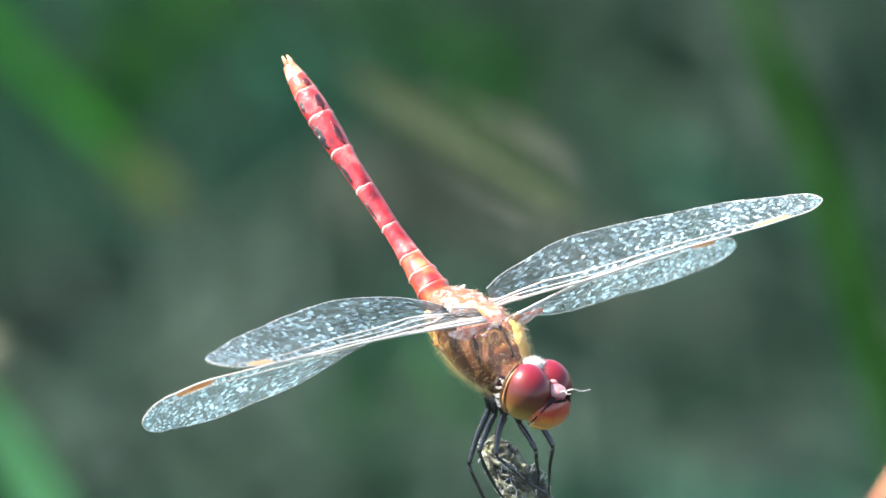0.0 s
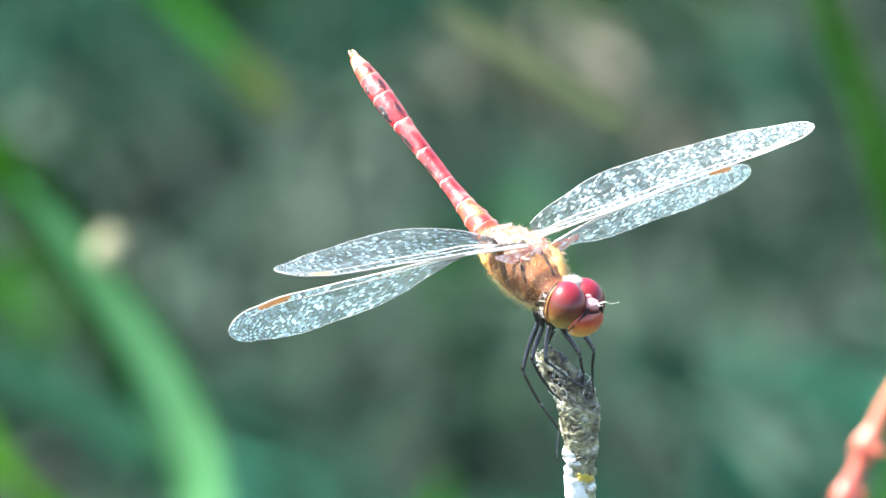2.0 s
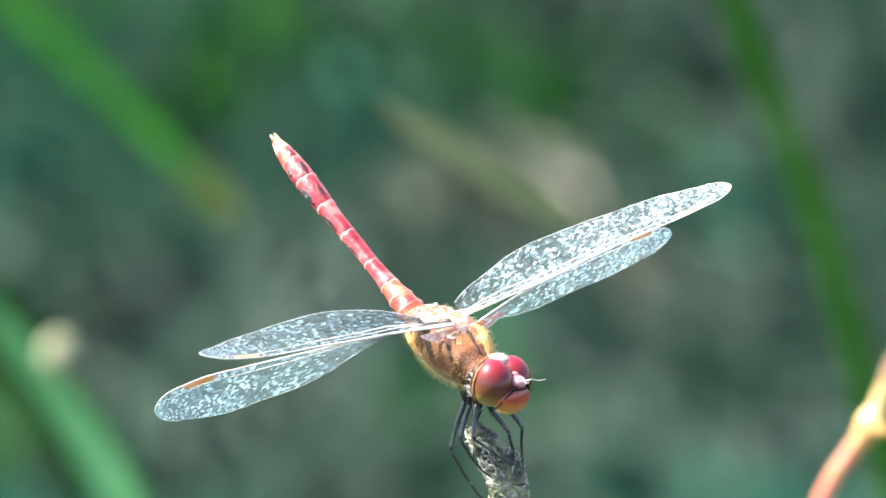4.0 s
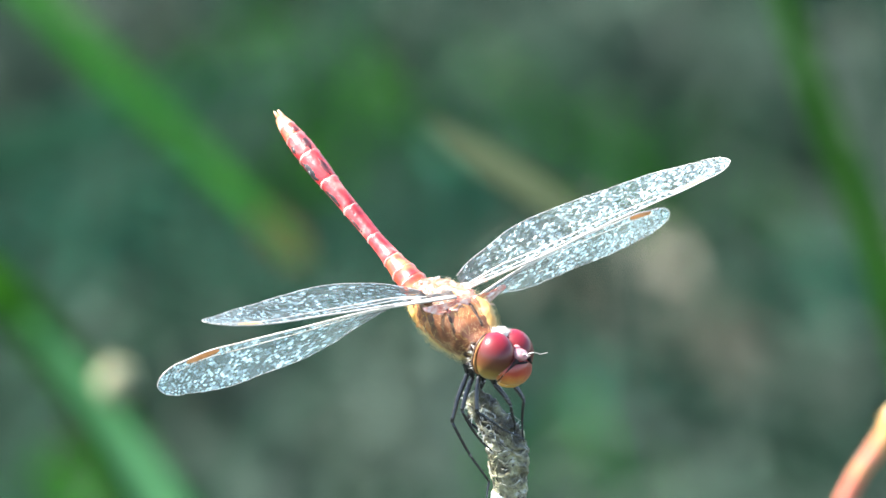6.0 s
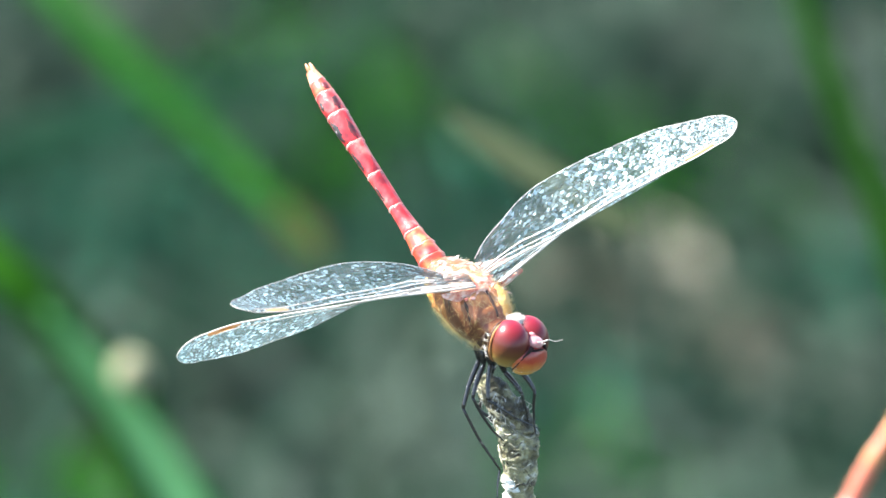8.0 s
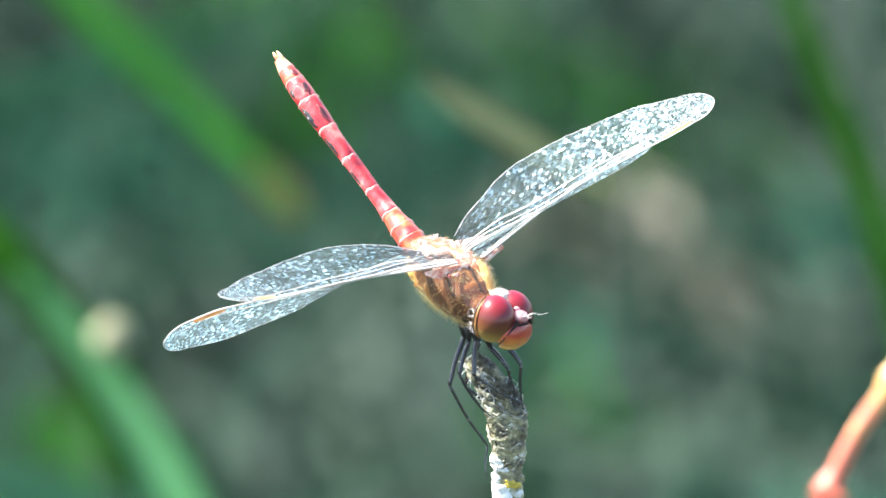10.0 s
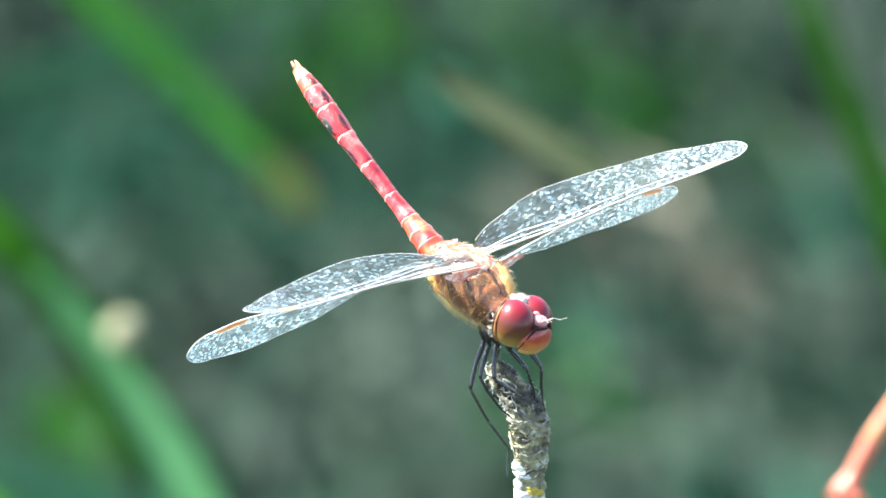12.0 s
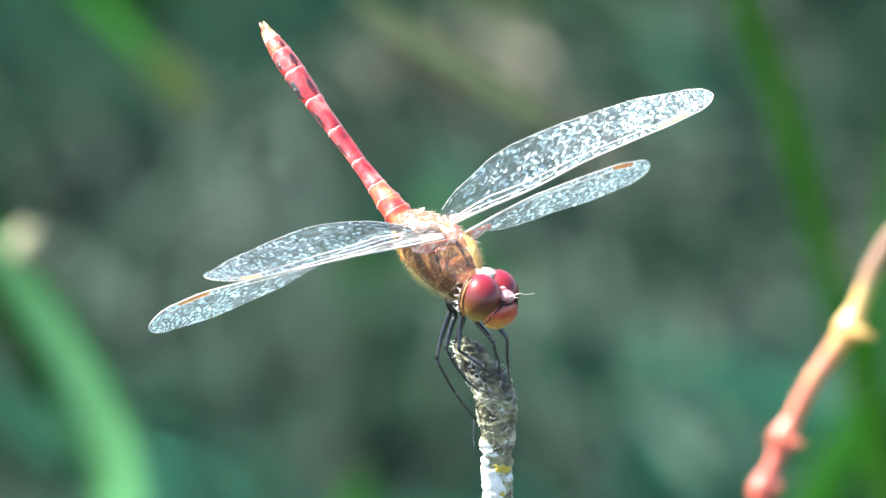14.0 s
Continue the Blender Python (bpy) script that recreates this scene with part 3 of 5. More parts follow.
def wing(name, kind, rows, label, seed, back, warp):
    L = kind["length"]
    arch, twist, twist_root, sway = warp
    rnd = random.Random(seed)
    noise.seed_set(seed)

    def edges_at(s):
        """The leading and the trailing edge; the tip is rounded."""
        a, b = smooth(kind["lead"], min(s, 0.90)), smooth(kind["trail"], min(s, 0.90))
        if s > 0.90:
            u = (s - 0.90) / 0.10
            mid = (a + b) / 2 + (kind["lead"][-1][1] - (a + b) / 2) * u
            half = (a - b) / 2 * max(0.0, 1 - u ** 1.9) ** 0.58
            a, b = mid + half, mid - half
        return a, b

    def surf(s, v):
        """A place on the wing: s to the tip, v from the leading to the trailing edge."""
        s = min(max(s, 0.0), 1.0)
        v = min(max(v, 0.0), 1.0)
        a, b = edges_at(s)
        depth = (a - b) * v
        turn = twist * (1 - s) + twist_root * (1 - s) ** 2
        fold = 0.06 * (1 - abs(((depth / 0.55) % 2) - 1)) if depth < 1.65 else 0.05 * math.sin(depth * 2.2)
        z = fold * (1 - s * 0.6) + back * (arch * s * (1 - s) + sway * s * (1 - s) * (1 - 2 * s) + depth * math.sin(turn) - 0.012 * depth * depth * (1 - s))
        return Vector((s * L, a - depth * math.cos(turn), z))

    # membrane: honeycomb cells, each a facet of its own
    cells = []
    nu, nv = 78, 19
    corner = {}

    def node(i, j):
        """Corner of the honeycomb, in halves along and thirds across, jittered once."""
        if (i, j) not in corner:
            s = i / (2 * nu)
            v = j / (3.0 * nv)
            if 0 < s < 1 and 0 < v < 1:
                s += rnd.uniform(-0.24, 0.24) / nu
                v += rnd.uniform(-0.24, 0.24) / nv
            s = 1 - (1 - s) ** 1.3
            corner[(i, j)] = surf(s + 0.16 * v * s * (1 - s), v)
        return corner[(i, j)]

    bm = bmesh.new()
    edges = set()
    for r in range(nv + 1):
        for c in range(nu + 1):
            ci, cj = 2 * c + (r % 2), 3 * r
            ids = [(ci, cj - 2), (ci + 1, cj - 1), (ci + 1, cj + 1), (ci, cj + 2), (ci - 1, cj + 1), (ci - 1, cj - 1)]
            ids = [(min(max(i, 0), 2 * nu), min(max(j, 0), 3 * nv)) for i, j in ids]
            uniq = []
            for k in ids:
                if k not in uniq:
                    uniq.append(k)
            if len(uniq) < 3:
                continue
            for k, k2 in zip(uniq, uniq[1:] + uniq[:1]):
                edges.add((min(k, k2), max(k, k2)))
            pts = [node(*k) for k in uniq]
            mid = sum(pts, Vector()) / len(pts)
            tilt = Vector((rnd.gauss(0, 0.17), rnd.gauss(0, 0.14)))
            vs = []
            for p in pts:
                d = p - mid
                q = p.copy()
                q.z += max(-0.10, min(0.10, tilt.x * d.x + tilt.y * d.y))
                vs.append(bm.verts.new(q * MM))
            top = bm.verts.new((mid + Vector((0, 0, rnd.uniform(-0.03, 0.03)))) * MM)
            for k in range(len(vs)):
                try:
                    bm.faces.new((vs[k], vs[(k + 1) % len(vs)], top))
                except ValueError:
                    pass
    w = part(name, bm, M_MEMBRANE, dragonfly, label, rows[0][1], smooth=False)

    # net of fine veins
    bm = bmesh.new()
    for k, k2 in sorted(edges):
        p, q = node(*k), node(*k2)
        d = q - p
        if d.length < 0.05 or max(p.x, q.x) > 0.965 * L:
            continue
        d.normalize()
        side = d.cross(Vector((0, 0, 1))).normalized() * 0.014
        up = Vector((0, 0, 0.016))
        ring = [[bm.verts.new((e + o) * MM) for o in (side - up, -side - up, up)] for e in (p, q)]
        for i in range(3):
            bm.faces.new((ring[0][i], ring[0][(i + 1) % 3], ring[1][(i + 1) % 3], ring[1][i]))
    part("vein_net", bm, M_VEIN, w)

    def vein(vname, path, r0, r1, mat):
        b = bmesh.new()
        n = len(path)
        tube(b, [p * MM for p in path], [(r0 + (r1 - r0) * i / (n - 1)) * MM for i in range(n)], 6)
        part(vname, b, mat, w)

    N = 48
    vein("leading_vein", [surf(1 - (1 - i / N) ** 1.8, 0) for i in range(N + 1)], 0.12, 0.035, M_COSTA)
    vein("trailing_edge", [surf(1 - (1 - i / N) ** 1.8, 1) + Vector((0, rnd.uniform(-0.05, 0.05), 0)) * (1 if i < 40 else 0) for i in range(N + 1)], 0.036, 0.034, M_VEIN_PALE)
    for d0, d1, e, r, mat in ((0.55, 0.42, 0.47, 0.07, M_COSTA), (1.1, 0.75, 0.93, 0.09, M_COSTA), (1.75, 2.3, 0.42, 0.032, M_VEIN), (2.2, 3.3, 0.40, 0.028, M_VEIN), (2.1, 3.4, 0.88, 0.032, M_VEIN), (2.6, 4.4, 0.80, 0.03, M_VEIN), (2.9, 5.0, 0.60, 0.03, M_VEIN)):
        path = []
        for i in range(N + 1):
            s = e * i / N
            a, b = smooth(kind["lead"], s), smooth(kind["trail"], s)
            depth = d0 + (d1 - d0) * i / N
            depth *= min(1.0, 0.45 + 3.0 * i / N)
            path.append(surf(s, min(0.97, depth / max(0.2, a - b))) + Vector((0, 0, 0.02)))
        vein("long_vein", path, r, r * 0.45, mat)
    # pterostigma: a thickened cell on the leading edge
    b = bmesh.new()
    spot = 0.34 if kind is FORE else 0.24
    for v in ellipsoid(b, (0, 0, 0), (1, 1, 1), 20, 10):
        x, y, z = v.co
        s = 0.838 + 0.058 * math.copysign(abs(x) ** 0.7, x)
        chord = smooth(kind["lead"], s) - smooth(kind["trail"], s)
        v.co = (surf(s, (0.30 - spot * y) / chord) + Vector((0, 0, 0.15 * z))) * MM
    part("pterostigma", b, M_STIGMA, w, "orange-brown wing spot")
    # pale skin that widens from the root
    b = bmesh.new()
    top, low = [], []
    for i in range(13):
        u = i / 12
        x = -1.3 + 4.6 * u
        for j in range(5):
            v = j / 4
            y = 0.35 - v * (1.9 * (1 - u) ** 0.8 + 0.15) + 0.12 * noise.noise(Vector((x * 1.7, v * 3, seed)))
            z = 0.10 * noise.noise(Vector((x * 2.2, y * 2.2, seed + 5))) - 0.25 * back * v
            top.append(b.verts.new(Vector((x, y, z + 0.05)) * MM))
            low.append(b.verts.new(Vector((x, y, z - 0.05)) * MM))
    for i in range(12):
        for j in range(4):
            q = [i * 5 + j, i * 5 + j + 1, i * 5 + j + 6, i * 5 + j + 5]
            b.faces.new([top[k] for k in q])
            b.faces.new([low[k] for k in q[::-1]])
    part("root_skin", b, M_HINGE, w, "pale pink skin at the wing root")
    # root: a stout knuckle that joins the wing to the body
    b = bmesh.new()
    tube(b, [p * MM for p in spline([(-1.0, -0.3, 0.0), (0.2, -0.2, 0.1), (1.2, 0.0, 0.1), (2.4, 0.3, 0.1)], 10)], [(0.36 - 0.02 * i) * MM for i in range(11)], 8)
    part("wing_root", b, M_HINGE, w)
    return w


# ---- legs: hip, knee, ankle and claw in the dragonfly's space ----
LEGS = [
    ("right_hind", [(5.49, -1.01, -4.44), (7.4, -3.26, -8.17), (11.23, -0.31, -13.31), (12.93, -1.28, -15.32)]),
    ("right_mid", [(6.21, -0.97, -4.41), (7.87, -2.87, -6.64), (9.79, -0.89, -9.84), (10.69, -0.23, -10.4)]),
    ("right_fore", [(6.93, -0.84, -3.94), (8.91, -2.21, -6.3), (10.67, 0.13, -8.07), (11.98, 2.28, -9.25)]),
    ("left_hind", [(5.33, 1.18, -5.86), (5.84, 0.5, -10.59), (7.78, 1.58, -11.4), (8.9, 1.92, -12.17)]),
    ("left_mid", [(7.31, 0.84, -5.03), (9.46, 1.48, -6.15), (10.44, 1.87, -7.96), (10.85, 1.85, -8.92)]),
    ("left_fore", [(8.65, 1.91, -4.54), (10.19, 2.45, -5.53), (11.24, 2.39, -8.21), (12.02, 2.44, -9.47)]),
]


def leg(points, seed):
    rnd = random.Random(seed)
    hip, knee, ankle, claw = (Vector(p) for p in points)
    root = Vector((hip.x - 1.6, hip.y * 0.7, hip.z + 1.6))

    def limb(a, b, r0, r1, spines, bow=0.12):
        bm = bmesh.new()
        d = b - a
        mid = (a + b) / 2 + d.orthogonal().normalized() * bow * d.length * 0.25
        path = [p - hip for p in spline([a, mid, b], 10)]
        tube(bm, [p * MM for p in path], [(r0 + (r1 - r0) * i / 10) * (1 + 0.15 * math.sin(math.pi * i / 10)) * MM for i in range(11)], 8)
        for _ in range(spines):
            i = rnd.randrange(1, 10)
            o = (d.orthogonal().normalized() * rnd.uniform(-1, 1) + d.normalized().cross(d.orthogonal().normalized()) * rnd.uniform(-1, 1)).normalized()
            p = path[i]
            q = p + (o * 0.45 + d.normalized() * 0.3) * rnd.uniform(0.6, 1.1)
            tube(thorns, [p * MM, (p + q) / 2 * MM, q * MM], [0.03 * MM, 0.02 * MM, 0.008 * MM], 4)
        return bm

    thorns = bmesh.new()

    bm = limb(hip, knee, 0.24, 0.18, 7)
    tube(bm, [(root - hip) * MM, (root - hip) * 0.5 * MM, Vector((0, 0, 0))], [0.5 * MM, 0.42 * MM, 0.24 * MM], 8)
    thigh = part("leg", bm, M_LEG, dragonfly, "thin spiny black leg", Matrix.Translation(hip * MM))
    part("tibia", limb(knee, ankle, 0.14, 0.10, 14), M_LEG, thigh)
    part("tarsus", limb(ankle, claw, 0.10, 0.05, 3), M_LEG, thigh)
    tagged(part("spines", thorns, M_LEG, thigh), kind="stuff")
    return thigh, hip, claw


leg_parts = [leg(points, 30 + i) for i, (_, points) in enumerate(LEGS)]

# ---- the perch ----
M_BARK = mottled("lichen_bark", [(0.20, (0.04, 0.036, 0.028)), (0.36, (0.14, 0.128, 0.080)), (0.48, (0.30, 0.28, 0.16)), (0.57, (0.48, 0.45, 0.26)), (0.68, (0.72, 0.71, 0.64))], 520, 0.30, 1.0, 2600, 0.0006)
bn, bl = M_BARK.node_tree.nodes, M_BARK.node_tree.links
bark_ramp = bn["Color Ramp"]
bark_noise = bark_ramp.inputs[0].links[0].from_socket
bco, bsep, bmr, bsub = bn.new("ShaderNodeTexCoord"), bn.new("ShaderNodeSeparateXYZ"), bn.new("ShaderNodeMapRange"), bn.new("ShaderNodeMath")
bmr.inputs["From Min"].default_value, bmr.inputs["From Max"].default_value = 0.4975, 0.5015
bmr.inputs["To Min"].default_value, bmr.inputs["To Max"].default_value = 0.0, 0.17
bsub.operation = "SUBTRACT"
bl.new(bco.outputs["Object"], bsep.inputs[0])
bl.new(bsep.outputs["Z"], bmr.inputs["Value"])
bl.new(bark_noise, bsub.inputs[0])
bl.new(bmr.outputs[0], bsub.inputs[1])
bl.new(bsub.outputs[0], bark_ramp.inputs[0])
M_LICHEN = mottled("white_lichen", [(0.3, (0.62, 0.64, 0.58)), (0.7, (0.84, 0.85, 0.80))], 1500, 0.85, 0.8, 2500, 0.0003)
M_LICHEN_YELLOW = mottled("yellow_lichen", [(0.3, (0.45, 0.33, 0.04)), (0.7, (0.66, 0.52, 0.10))], 1500, 0.85, 0.8, 2500, 0.0003)

# palest stops of fibre and ridge put silvery glints into the colour
M_FIBRE = mottled("glinting_fibre", [(0.35, (0.30, 0.28, 0.24)), (0.6, (0.72, 0.72, 0.70))], 900, 0.22, 0.3, 2600, 0.0001, 0.4)
M_RIDGE = mottled("bark_ridge", [(0.36, (0.07, 0.06, 0.04)), (0.48, (0.25, 0.23, 0.15)), (0.60, (0.46, 0.43, 0.32)), (0.72, (0.78, 0.78, 0.74))], 900, 0.22, 0.6, 2600, 0.0003)

FOOT = Vector((0.0, 0.0, 0.5))
TWIG = [(-4.6, 0.6, 3.9, 0.7), (-3.9, 0.4, 2.9, 1.25), (-2.6, 0.2, 1.3, 1.55), (-1.45, 0.1, -0.8, 1.85), (-1.1, 0.0, -3.2, 1.85), (-1.1, 0.0, -7.0, 1.45), (-0.92, 0.1, -12.0, 1.38), (-0.75, 0.2, -17.0, 1.30), (-0.6, 0.4, -24.0, 1.5), (0.4, 1.0, -45.0, 1.6), (2.5, 3.0, -110.0, 1.9), (1.0, 8.0, -240.0, 2.3), (-6.0, 14.0, -380.0, 2.7), (-10.0, 16.0, -505.0, 3.2)]


def twig_at(z):
    """Axis and radius of the twig at a height below the foothold, in millimetres."""
    for a, b in zip(TWIG, TWIG[1:]):
        if b[2] <= z <= a[2]:
            u = (a[2] - z) / (a[2] - b[2])
            return Vector([a[i] + (b[i] - a[i]) * u for i in range(3)]), a[3] + (b[3] - a[3]) * u
    return Vector(TWIG[0][:3]), TWIG[0][3]


def twig():
    noise.seed_set(3)
    bm = bmesh.new()
    near = spline([p[:3] for p in TWIG[:9]], 260)
    far = spline([p[:3] for p in TWIG[8:]], 60)[1:]
    path = near + far

    def radius(i):
        if i <= 260:
            u = min(i / 260 * 8, 7.999)
            a, b = TWIG[int(u)][3], TWIG[int(u) + 1][3]
            return a + (b - a) * (u - int(u))
        u = min((i - 260) / 60 * 5, 4.999)
        a, b = TWIG[8 + int(u)][3], TWIG[9 + int(u)][3]
        return a + (b - a) * (u - int(u))
    rings, side = [], Vector((1, 0, 0))
    for i, p in enumerate(path):
        d = (path[min(i + 1, len(path) - 1)] - path[max(i - 1, 0)]).normalized()
        side = (side - d * side.dot(d)).normalized()
        up = d.cross(side)
        ring = []
        for k in range(64):
            a = 2 * math.pi * k / 64
            o = side * math.cos(a) + up * math.sin(a)
            r = radius(i)
            q = p + o * r
            r *= 1 + 0.18 * noise.noise(q * 0.6) + 0.20 * noise.ridged_multi_fractal(q * 1.0, 1.0, 2.1, 4, 0.9, 2.0) * 0.55 - 0.14 + (0.14 if p.z < -4 else 0.24) * noise.noise(q * 2.6)
            r += 0.26 * (abs(noise.noise(Vector((q.x * 0.55, q.y * 0.55, q.z * 1.9 + q.x * 0.5)))) - 0.2)
            ring.append((p + o * r) * MM + FOOT)
        rings.append(ring)
    loft(bm, rings)
    t = tagged(link("twig", bm, M_BARK), "weathered upright twig covered in grey and white lichen", "twig")
    # side stub
    b = bmesh.new()
    path = spline([(-0.8, 0.0, -17.2), (0.6, -0.8, -16.0), (2.0, -1.4, -15.2), (3.0, -1.6, -15.4)], 18)
    tube(b, [p * MM + FOOT for p in path], [(1.1 - 0.022 * i + (0.25 if 10 < i < 17 else 0)) * MM for i in range(19)], 14, 0.3, 1500)
    part("stub", b, M_BARK, t, "short broken side shoot")
    # wrinkled bark round the top
    rnd = random.Random(17)
    for n in range(34):
        z = rnd.uniform(-6.5, 3.3)
        a0, span, tilt = radians(rnd.uniform(170, 350)), radians(rnd.uniform(35, 110)), rnd.uniform(-0.9, 0.9)
        pts = []
        for k in range(9):
            zz = z + tilt * (k / 8 - 0.5) * 2 + 0.25 * math.sin(k * 1.3 + n)
            c, r = twig_at(zz)
            a = a0 + span * (k / 8 - 0.5)
            pts.append(Vector((c.x + math.cos(a) * r * 1.0, c.y + math.sin(a) * r * 1.0, zz)) * MM + FOOT)
        b = bmesh.new()
        w = rnd.uniform(0.07, 0.18)
        tube(b, pts, [w * math.sin(math.pi * (0.1 + 0.8 * k / 8)) * MM for k in range(9)], 7, 0.5, 2500)
        part("bark_ridge", b, M_RIDGE, t)
    # loose fibres of bark at the broken top, silver glints put into their colour
    for n in range(84):
        z = rnd.uniform(-0.8, 3.7)
        c, r = twig_at(z)
        a = radians(rnd.uniform(150, 375))
        out = Vector((math.cos(a), math.sin(a), 0))
        p = c + out * r * 0.95
        up = rnd.uniform(-0.9, 1.0)
        q = p + out * rnd.uniform(0.06, 0.26) + Vector((rnd.uniform(-0.4, 0.4), 0, up * 0.7))
        e = q + out * rnd.uniform(-0.5, 0.02) + Vector((rnd.uniform(-0.5, 0.5), 0, up * 0.6))
        b = bmesh.new()
        w = rnd.uniform(0.035, 0.085)
        tube(b, [v * MM + FOOT for v in spline([p, q, e], 8)], [w * (1 - 0.09 * k) * MM for k in range(9)], 6)
        part("bark_fibre", b, M_FIBRE, t)
    # flakes of lichen
    rnd = random.Random(21)

    def flake(z, angle, w, h, mat, label):
        b = bmesh.new()
        c, r = twig_at(z)
        n = 22
        outer = []
        for k in range(n):
            a = 2 * math.pi * k / n
            q = 1 + 0.75 * noise.noise(Vector((math.cos(a) * 1.6 + z, math.sin(a) * 1.6, w * 7))) + rnd.uniform(-0.07, 0.07)
            outer.append((math.cos(a) * w * q, math.sin(a) * h * q))
        rings = []
        for f, lift in ((1.0, -0.25), (1.02, 0.02), (0.85, 0.10), (0.45, 0.15), (0.1, 0.13)):
            ring = []
            for x, y in outer:
                cz, rr = twig_at(z + y * f)
                ang = angle + x * f / rr
                q = rr * 1.02 + lift + 0.16 * noise.noise(Vector((x * 3, y * 3, z)))
                ring.append((Vector((cz.x + math.cos(ang) * q, cz.y + math.sin(ang) * q, z + y * f))) * MM + FOOT)
            rings.append(ring)
        loft(b, rings)
        part("lichen_patch", b, mat, t, label)

    front_left = radians(236)
    for z, da, w, h in ((-6.6, -16, 0.55, 0.45), (-7.2, -2, 0.8, 0.40), (-8.4, -22, 0.60, 0.45), (-9.6, -14, 0.95, 0.9), (-11.0, -6, 1.15, 1.1), (-12.4, -14, 1.05, 0.9), (-13.8, -20, 0.75, 0.8), (-15.2, -24, 0.50, 0.9), (-17.0, -22, 0.55, 1.0), (-9.9, 78, 0.35, 0.3), (-19.5, -10, 0.7, 1.2), (-23.0, 10, 0.8, 1.1)):
        flake(z + 0.7, front_left + radians(da), w * 1.35, h * 1.1, M_LICHEN, "chalk-white lichen patch")
    for z, da, w, h in ((-8.0, 44, 0.60, 0.36), (-8.3, 72, 0.45, 0.30), (-10.6, 45, 0.30, 0.22)):
        flake(z, front_left + radians(da), w, h, M_LICHEN_YELLOW, "mustard yellow lichen patch")
    return t


twig()

# ---- the knotted red stem ----
M_STEM = along("stem_red_to_straw", "Z", (0.404, 0.443), [(0.0, (0.46, 0.065, 0.040)), (0.28, (0.48, 0.095, 0.055)), (0.48, (0.52, 0.15, 0.075)), (0.62, (0.58, 0.33, 0.09)), (0.72, (0.52, 0.36, 0.12)), (0.79, (0.27, 0.14, 0.07)), (1.0, (0.11, 0.055, 0.04))], 350, 0.36, 0.4, 0.34, 0.4)


def stem():
    bm = bmesh.new()
    path = spline([(0.010, 0.16, 0.0), (0.01835, 0.18, 0.1499), (0.02415, 0.193, 0.3299), (0.02845, 0.1993, 0.4058), (0.02945, 0.2017, 0.4122), (0.03125, 0.2037, 0.417), (0.03465, 0.2059, 0.4232), (0.03825, 0.2077, 0.428), (0.04095, 0.21, 0.4342), (0.04425, 0.2117, 0.439), (0.05515, 0.217, 0.4519), (0.07215, 0.225, 0.4699)], 220)
    radii = []
    for i, p in enumerate(path):
        r = 0.84 + 0.14 * math.exp(-((p.z - 0.428) / 0.011) ** 2)
        for z in (0.4059, 0.4123, 0.4171, 0.4281):
            r += 0.62 * math.exp(-((p.z - z) / 0.0010) ** 2)
        if p.z > 0.44:
            r *= max(0.25, 1 - (p.z - 0.44) / 0.045)
        radii.append(r * MM)
    tube(bm, path, radii, 16, 0.12, 500)
    t = tagged(link("red_stem", bm, M_STEM), "reddish brown plant stem with swollen knots", "plant stem")
    for x, y, z, dx, dz in ((0.02965, 0.2005, 0.4124, 0.9, 0.6), (0.03125, 0.2025, 0.417, 1.5, 0.1), (0.02865, 0.1985, 0.4059, -1.2, 0.3), (0.03865, 0.2065, 0.4281, 1.6, -0.2), (0.03125, 0.2025, 0.4172, -1.3, 0.4)):
        b = bmesh.new()
        tube(b, spline([(x, y, z), (x + dx * 0.6 * MM, y - 0.5 * MM, z + dz * 0.6 * MM), (x + dx * 1.5 * MM, y - 0.9 * MM, z + dz * 1.5 * MM)], 6), [0.7 * MM, 0.75 * MM, 0.72 * MM, 0.62 * MM, 0.48 * MM, 0.3 * MM, 0.1 * MM], 10)
        part("bud_scale", b, M_STEM, t)


stem()

# ---- ground and plants behind ----
# ground and grass albedos are kept very low: the shade is put into them
M_GROUND = mottled("ground_litter", [(0.30, (0.014, 0.021, 0.0155)), (0.45, (0.0245, 0.035, 0.026)), (0.58, (0.038, 0.048, 0.037)), (0.72, (0.064, 0.072, 0.058))], 28, 0.9, 0.8, 90, 0.01)
# one blade green in deeper and sunlit copies; their light sits in the colour
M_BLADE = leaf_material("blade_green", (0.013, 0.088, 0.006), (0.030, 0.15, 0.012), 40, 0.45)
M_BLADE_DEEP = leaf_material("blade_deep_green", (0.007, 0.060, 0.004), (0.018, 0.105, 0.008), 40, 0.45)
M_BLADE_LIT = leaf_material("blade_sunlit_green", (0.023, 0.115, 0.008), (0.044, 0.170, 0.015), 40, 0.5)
# pale green that carries the sun's sheen in its colour
M_BLADE_SHEEN = leaf_material("blade_sheen_green", (0.115, 0.36, 0.125), (0.19, 0.50, 0.23), 40, 0.5)
M_BLADE_SUN = leaf_material("blade_sunlit_yellow_green", (0.040, 0.17, 0.008), (0.075, 0.24, 0.016), 40, 0.5)
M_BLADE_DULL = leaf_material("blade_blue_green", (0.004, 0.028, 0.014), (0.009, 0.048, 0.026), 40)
M_DRY = leaf_material("dry_straw", (0.022, 0.034, 0.015), (0.036, 0.048, 0.024), 50, 0.2, 0.6)
M_GRASS = leaf_material("grass_green", (0.0108, 0.027, 0.0170), (0.0255, 0.058, 0.0386), 35, 0.35, 0.9)
M_GRASS_DRY = leaf_material("grass_dry", (0.046, 0.070, 0.055), (0.092, 0.130, 0.104), 35, 0.2, 0.9)

